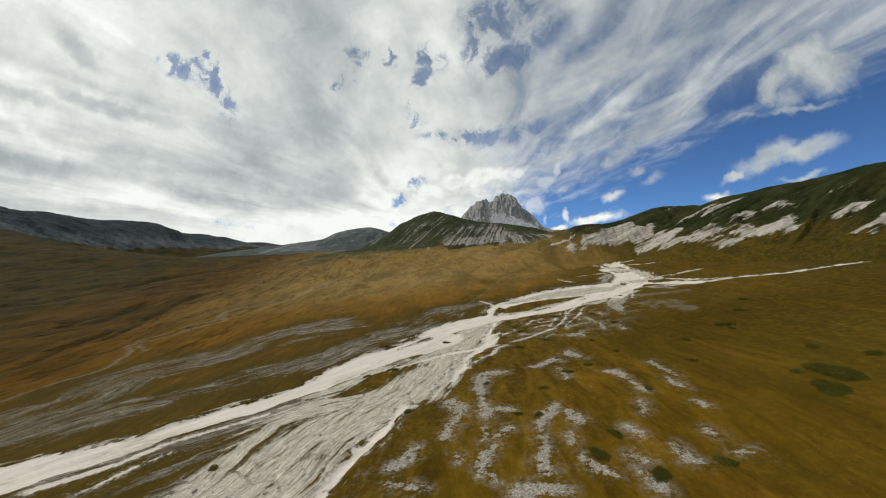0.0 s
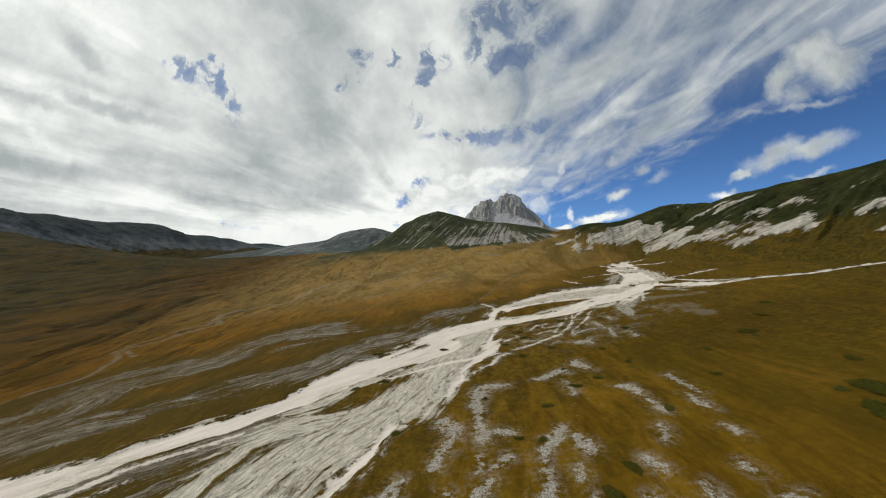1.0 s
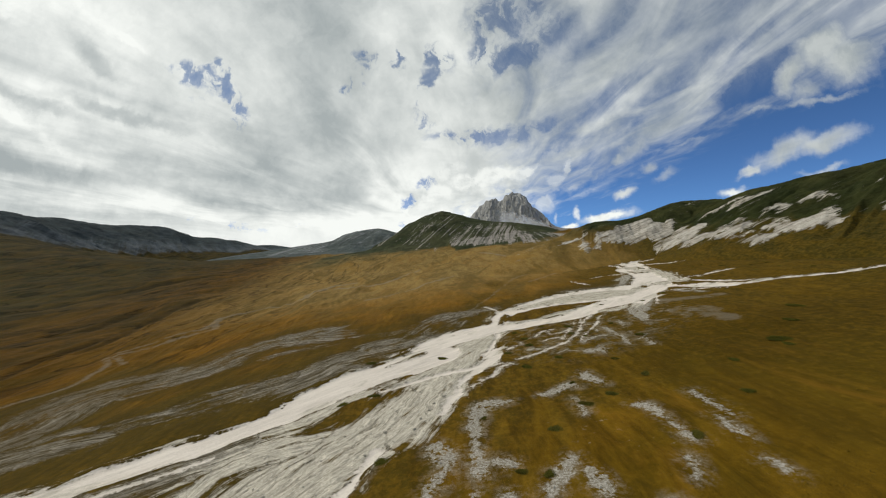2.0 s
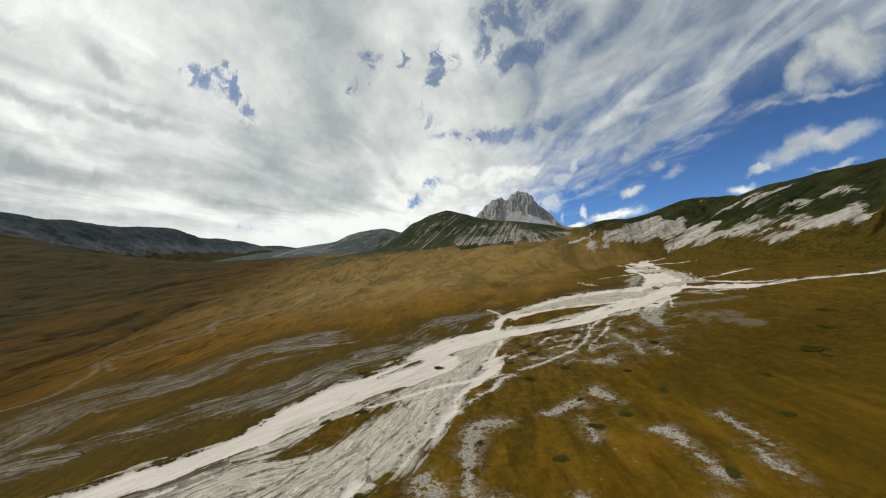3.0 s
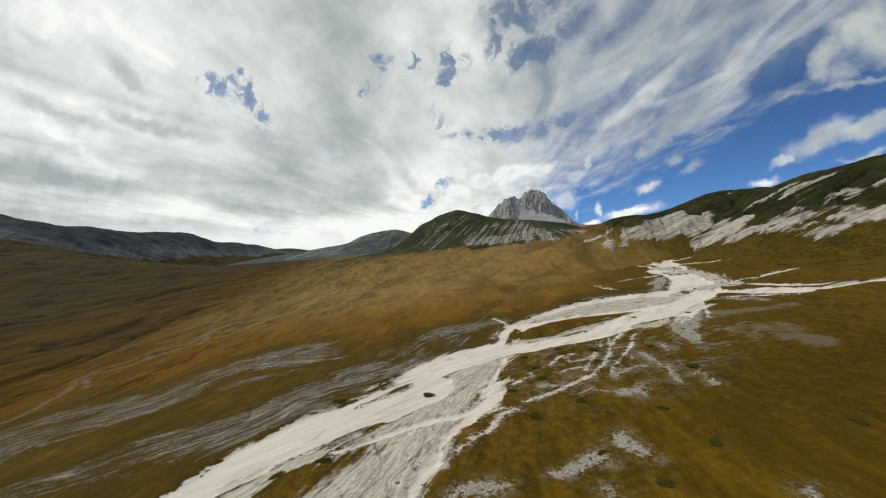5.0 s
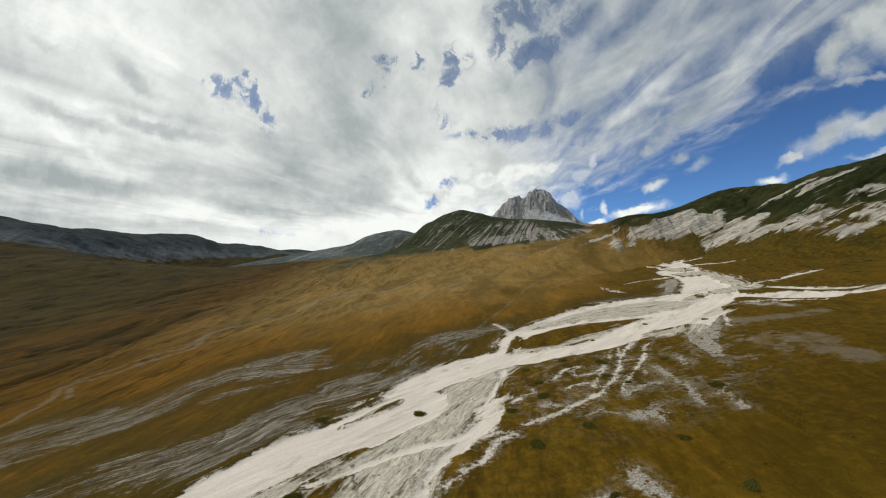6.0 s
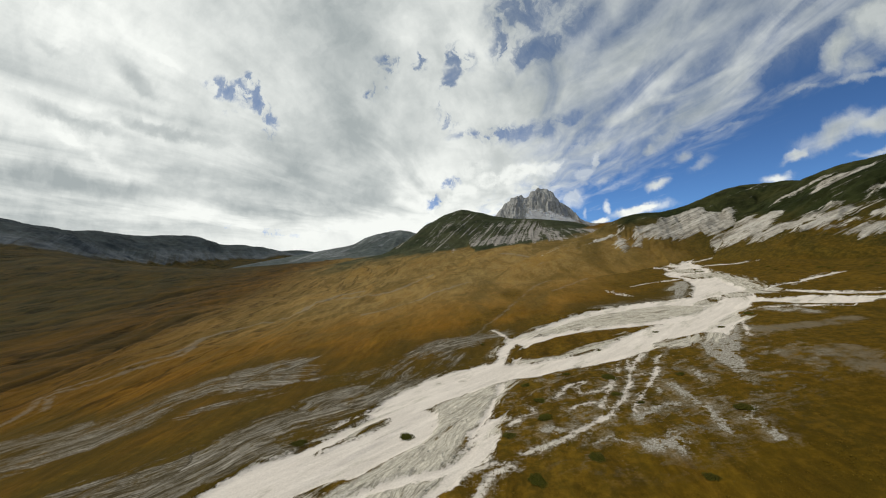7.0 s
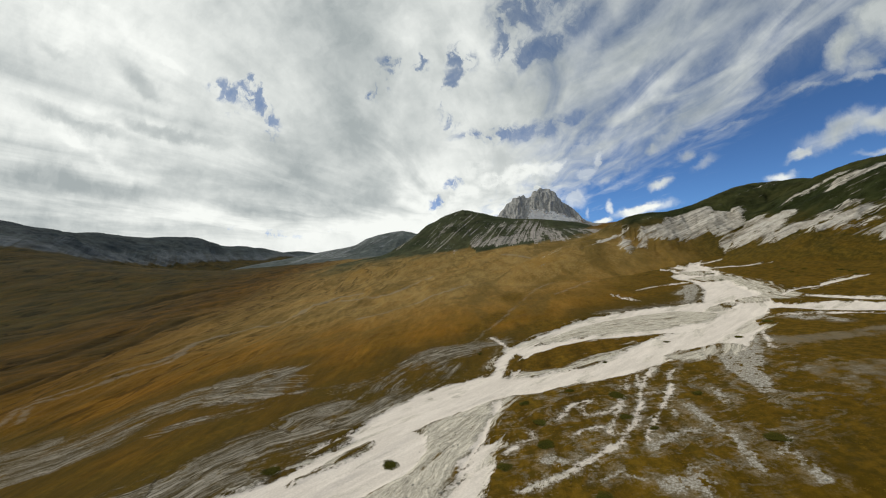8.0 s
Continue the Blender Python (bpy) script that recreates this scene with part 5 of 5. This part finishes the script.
for k in range(3):
    crest = 375 - 215 * along ** 1.2 + 34 * fbm(along * 5, 0 * along + k, 131 + k, 4)
    foot_z = 150 - 60 * along
    fade = np.clip(along * 6, 0, 1) * np.clip((1 - along) * 5, 0, 1)
    layers.append((470 + 560 * along, 3950 - 90 * along + 22 * k + 30 * fbm(along * 6, up * 2, 141 + k, 4), foot_z + (crest - foot_z) * up, fade * (1.5 - 1.5 * up ** 1.6)))
stack = [np.vstack(q) for q in zip(*layers)]
me = sheet("cloud", *stack[:3], None, {"dense": stack[3]})
bm = bmesh.new()
bm.from_mesh(me)
rows_of = {v.index: v.index // 90 for v in bm.verts}
bmesh.ops.delete(bm, geom=[f for f in bm.faces if {rows_of[v.index] for v in f.verts} in ({23, 24}, {47, 48})], context="FACES")
bm.to_mesh(me)
bm.free()
me.materials.append(MIST)
tagged(new("cloud", me), "thin white cloud bank hanging before the peak", "cloud", kind="structure")

# ---------------------------------------------------------------- shrubs and stones
def part(name, bm, mat, parent=None, label=""):
    """Links a bmesh as one mesh object, under a parent if one is given."""
    me = bpy.data.meshes.new(name)
    bm.to_mesh(me)
    bm.free()
    me.materials.append(mat)
    ob = new(name, me)
    if parent is not None:
        ob.parent = parent
    if label:
        ob["label"] = label
    return ob


LEAF, n = material("juniper_needles")
rnd = n.add("ShaderNodeNewGeometry").outputs["Random Per Island"]
tint = n.add("ShaderNodeObjectInfo").outputs["Random"]
c = n.mix(rnd, (0.060, 0.065, 0.010, 1), (0.104, 0.100, 0.015, 1))
c = n.mix(n.math("MULTIPLY", tint, 0.6), c, (0.095, 0.080, 0.016, 1))
finish(n, c, 0.8)
WOOD, n = material("shrub_wood")
finish(n, n.mix(n.noise(n.add("ShaderNodeTexCoord").outputs["Object"], 6.0), (0.034, 0.034, 0.007, 1), (0.058, 0.052, 0.011, 1)), 0.9)
ROCK, n = material("river_stone")
pos = n.add("ShaderNodeTexCoord").outputs["Object"]
tint = n.add("ShaderNodeNewGeometry").outputs["Random Per Island"]
c = n.mix(n.noise(pos, 5.0, 4.0, 0.65), (0.34, 0.32, 0.27, 1), (0.52, 0.49, 0.43, 1))
finish(n, n.mix(n.math("MULTIPLY", tint, 0.5), c, (0.14, 0.125, 0.095, 1)), 0.9, n.noise(pos, 9.0, 4.0, 0.7), 0.5, 0.05)


def height(x, y):
    """The floor's height at a place, from the built sheet."""
    i = int(np.clip(np.searchsorted(GY[:, 0], y) - 1, 0, GY.shape[0] - 2))
    j = int(np.clip(np.searchsorted(GX[0], x) - 1, 0, GX.shape[1] - 2))
    fy, fx = (y - GY[i, 0]) / (GY[i + 1, 0] - GY[i, 0]), (x - GX[0, j]) / (GX[0, j + 1] - GX[0, j])
    return float((GZ[i, j] * (1 - fx) + GZ[i, j + 1] * fx) * (1 - fy) + (GZ[i + 1, j] * (1 - fx) + GZ[i + 1, j + 1] * fx) * fy)


def juniper(seed, sprays=700, size=0.75):
    """A low spreading juniper mat, one metre in radius: a woody mound with leafy sprays."""
    rng = random.Random(seed)

    def edge(a):
        return 1 + 0.16 * math.sin(2 * a + seed) + 0.12 * math.sin(3 * a + 2.1 * seed) + 0.08 * math.sin(7 * a + seed)

    bm = bmesh.new()
    rings = []
    for k in range(5):
        f = k / 4
        rings.append([bm.verts.new((math.cos(a) * edge(a) * 0.9 * (1 - f * 0.85), math.sin(a) * edge(a) * 0.9 * (1 - f * 0.85), -0.12 + 0.30 * math.sqrt(f) + 0.03 * rng.random())) for a in [j * math.tau / 18 for j in range(18)]])
    for lo, hi in zip(rings, rings[1:]):
        for j in range(18):
            bm.faces.new((lo[j], lo[(j + 1) % 18], hi[(j + 1) % 18], hi[j]))
    bm.faces.new(rings[-1])
    mound = new("shrub")
    part("woody_mound", bm, WOOD, mound, "woody olive brown mound")
    bm = bmesh.new()
    for k in range(sprays):
        a, r = rng.random() * math.tau, math.sqrt(rng.random())
        rr = r * edge(a) * rng.uniform(0.92, 1.05)
        z = 0.20 * math.sqrt(max(0.0, 1 - r * r)) + rng.uniform(-0.05, 0.09)
        p = Vector((rr * math.cos(a), rr * math.sin(a), max(z, -0.02)))
        w, h, turn, tilt = size * rng.uniform(0.04, 0.09), size * rng.uniform(0.08, 0.17), rng.random() * math.tau, rng.uniform(0.2, 1.3)
        m = Matrix.Translation(p) @ Euler((tilt, 0, turn)).to_matrix().to_4x4()
        v = [bm.verts.new(m @ Vector(q)) for q in ((-w, 0, -h * 0.4), (w, 0, -h * 0.4), (w * 0.7, 0.02, h * 0.5), (0, 0.0, h), (-w * 0.7, 0.02, h * 0.5))]
        bm.faces.new(v)
    part("foliage", bm, LEAF, mound, "dark green needle sprays")
    return mound


SHRUBS = [(71.2, 88.5, 4.1), (79.1, 94.9, 5.1), (72.9, 97.9, 1.6), (58.1, 112.4, 1.5), (88.1, 139.4, 3.1), (26.0, 116.6, 1.9), (32.9, 120.3, 1.7), (16.2, 107.5, 1.6), (7.0, 94.6, 1.1), (11.3, 93.1, 1.1), (22.7, 81.8, 1.8), (17.3, 75.8, 2.2), (23.9, 69.0, 2.2), (35.0, 70.4, 1.6), (38.6, 98.4, 1.6), (59.0, 158.7, 1.8), (101.5, 151.2, 1.9), (96.0, 102.1, 2.2), (90.1, 111.3, 2.1)]
SHRUBS += [(-18.5, 102.5, 1.4), (-57.8, 87.5, 1.4), (67.7, 129.2, 1.4), (26.6, 130.0, 1.0), (28.8, 149.8, 1.8), (23.0, 174.0, 1.7), (17.8, 145.4, 2.0), (86.7, 135.1, 1.6), (116.2, 165.6, 2.9), (45.0, 128.8, 1.6), (42.8, 141.6, 1.3), (2.2, 116.7, 0.8), (-35.0, 165.5, 2.0), (-9.0, 166.0, 2.0), (-27.5, 136.4, 1.8), (-35.3, 132.7, 1.5)]
SHRUBS += [(20.5, 184.5, 1.4), (22.9, 165.4, 2.0), (41.5, 181.1, 2.3), (39.6, 171.0, 1.4), (14.1, 160.1, 1.4), (23.3, 218.0, 0.9), (67.3, 213.1, 1.0), (42.8, 165.8, 0.9), (84.1, 206.4, 1.3), (98.6, 216.2, 1.7), (32.0, 187.1, 1.1), (8.8, 230.6, 1.3), (46.0, 205.1, 0.8), (56.6, 177.1, 1.0)]
rng = random.Random(9)
for k in range(34):
    a = rng.random()
    SHRUBS.append((round(128 + 75 * a + rng.uniform(-14, 10), 1), round(345 - 150 * a + rng.uniform(-30, 30), 1), round(rng.uniform(0.7, 1.6), 1)))
rng = random.Random(5)
kinds = [juniper(1, 3600, 0.32), juniper(2, 3600, 0.32), juniper(3), juniper(4)]
for k, (x, y, r) in enumerate(SHRUBS):
    m = pose(x, y, height(x, y) - 0.02, 0, 0, rng.uniform(0, 360))
    ob = kinds[k] if k < 4 else copy_thing(kinds[k % 2 if r > 1.7 else 2 + k % 2], m)
    ob.matrix_basis = m @ Matrix.Diagonal((r, r * rng.uniform(0.65, 0.95), max(0.7, r * 0.4), 1))
    tagged(ob, "broad dark green juniper mat on dry grass" if r > 2.5 else "low dark green juniper shrub on grass", "shrub", "juniper shrubs")


def stone_mesh(bm, rng, m, r):
    """One rough river stone in a bmesh."""
    made = bmesh.ops.create_icosphere(bm, subdivisions=1, radius=r, matrix=m)["verts"]
    for v in made:
        v.co += Vector((rng.uniform(-1, 1), rng.uniform(-1, 1), rng.uniform(-1, 1))) * r * 0.22


rng = random.Random(23)
boulders = []
for k in range(4):
    bm = bmesh.new()
    made = bmesh.ops.create_icosphere(bm, subdivisions=2, radius=1.0, matrix=Matrix.Diagonal((1.25, 0.95, 0.7, 1)))["verts"]
    for v in made:
        v.co *= 1 + 0.28 * noise.noise(v.co * 1.3 + Vector((k * 7.1, 3, 1)))
    boulders.append(part("boulder", bm, ROCK))
placed = 0
while placed < 38:
    a = rng.random()
    x, y = -45 + 55 * a + rng.uniform(-16, 16), 78 + 85 * a + rng.uniform(-12, 12)
    i, j = int(np.searchsorted(GY[:, 0], y)), int(np.searchsorted(GX[0], x))
    if SD["grey"][i, j] < 1.0:
        continue
    r = 0.14 + 0.32 * rng.random() ** 2.5
    m = pose(x, y, height(x, y) + 0.25 * r, 0, 0, rng.uniform(0, 360))
    ob = boulders[placed] if placed < 4 else copy_thing(boulders[placed % 4], m)
    ob.matrix_basis = m @ Matrix.Diagonal((r, r, r * rng.uniform(0.7, 1.1), 1))
    tagged(ob, "rough grey boulder lying on the gravel bar", "boulder", "boulders on the gravel bar")
    placed += 1

bm = bmesh.new()
for k in range(26000):
    x, y = rng.uniform(-110, 110), rng.uniform(62, 235)
    i, j = int(np.searchsorted(GY[:, 0], y)), int(np.searchsorted(GX[0], x))
    open_bed = max(SD["grey"][i, j] - 0.5, SD["pale"][i, j] * 0.5, -1)
    if open_bed < 0 or SD["white"][i, j] > 0 or rng.random() > 0.5:
        continue
    r = 0.07 + 0.20 * rng.random() ** 3
    stone_mesh(bm, rng, Matrix.Translation((x, y, height(x, y) + 0.2 * r)) @ Matrix.Rotation(rng.random() * 6.28, 4, "Z") @ Matrix.Diagonal((1.2, 0.9, 0.7, 1)), r)
    if len(bm.verts) > 40000:
        break
tagged(part("gravel_stones", bm, ROCK), "loose pale grey stones scattered over the stream beds", "gravel", kind="stuff")

TUFT, n = material("dry_grass_blades")
rnd = n.add("ShaderNodeNewGeometry").outputs["Random Per Island"]
c = n.mix(n.ramp(rnd, 0.0, 0.6, smooth=False), (0.062, 0.044, 0.006, 1), (0.116, 0.072, 0.009, 1))
finish(n, n.mix(n.ramp(rnd, 0.6, 1.0, 0.0, 0.7, False), c, (0.14, 0.092, 0.014, 1)), 0.9)
gen = np.random.default_rng(41)
tx, ty = gen.uniform(-70, 105, 34000), gen.uniform(60, 175, 34000)
ti, tj = np.searchsorted(GY[:, 0], ty), np.searchsorted(GX[0], tx)
free = np.maximum(np.maximum(SD["white"], SD["grey"]), np.maximum(SD["pale"] - 0.3, SD["flat"]))[ti, tj] < -0.6
clump = fbm(tx / 6, ty / 6, 77, 4) + 0.35 * gen.random(len(tx)) > 0.05
tx, ty, tz = tx[free & clump], ty[free & clump], GZ[ti, tj][free & clump]
count, blades = len(tx), 4
turn = gen.uniform(0, 6.28, (count, blades))
tall, wide = gen.uniform(0.05, 0.14, (count, blades)), gen.uniform(0.06, 0.14, (count, blades))
lx, ly = np.cos(turn), np.sin(turn)
root = np.stack([tx, ty, tz - 0.06], -1)[:, None, :]
spread = np.stack([lx, ly, 0 * lx], -1)
flank = np.stack([-ly, lx, 0 * lx], -1)
p1 = root + spread * 0.10 - flank * wide[..., None]
p2 = root + spread * 0.10 + flank * wide[..., None]
p3 = root + spread * (0.26 + 0.5 * tall[..., None]) + np.array([0, 0, 1.0]) * tall[..., None]
corners = np.stack([p1, p2, p3], 2).reshape(-1, 3)
me = bpy.data.meshes.new("grass")
me.vertices.add(len(corners))
me.vertices.foreach_set("co", corners.astype(np.float32).ravel())
me.loops.add(len(corners))
me.loops.foreach_set("vertex_index", np.arange(len(corners), dtype=np.int32))
me.polygons.add(len(corners) // 3)
me.polygons.foreach_set("loop_start", np.arange(0, len(corners), 3, dtype=np.int32))
me.polygons.foreach_set("loop_total", np.full(len(corners) // 3, 3, dtype=np.int32))
me.update()
me.materials.append(TUFT)
tagged(new("grass", me), "tussocks of dry ochre mountain grass on the valley floor", "grass", kind="stuff")
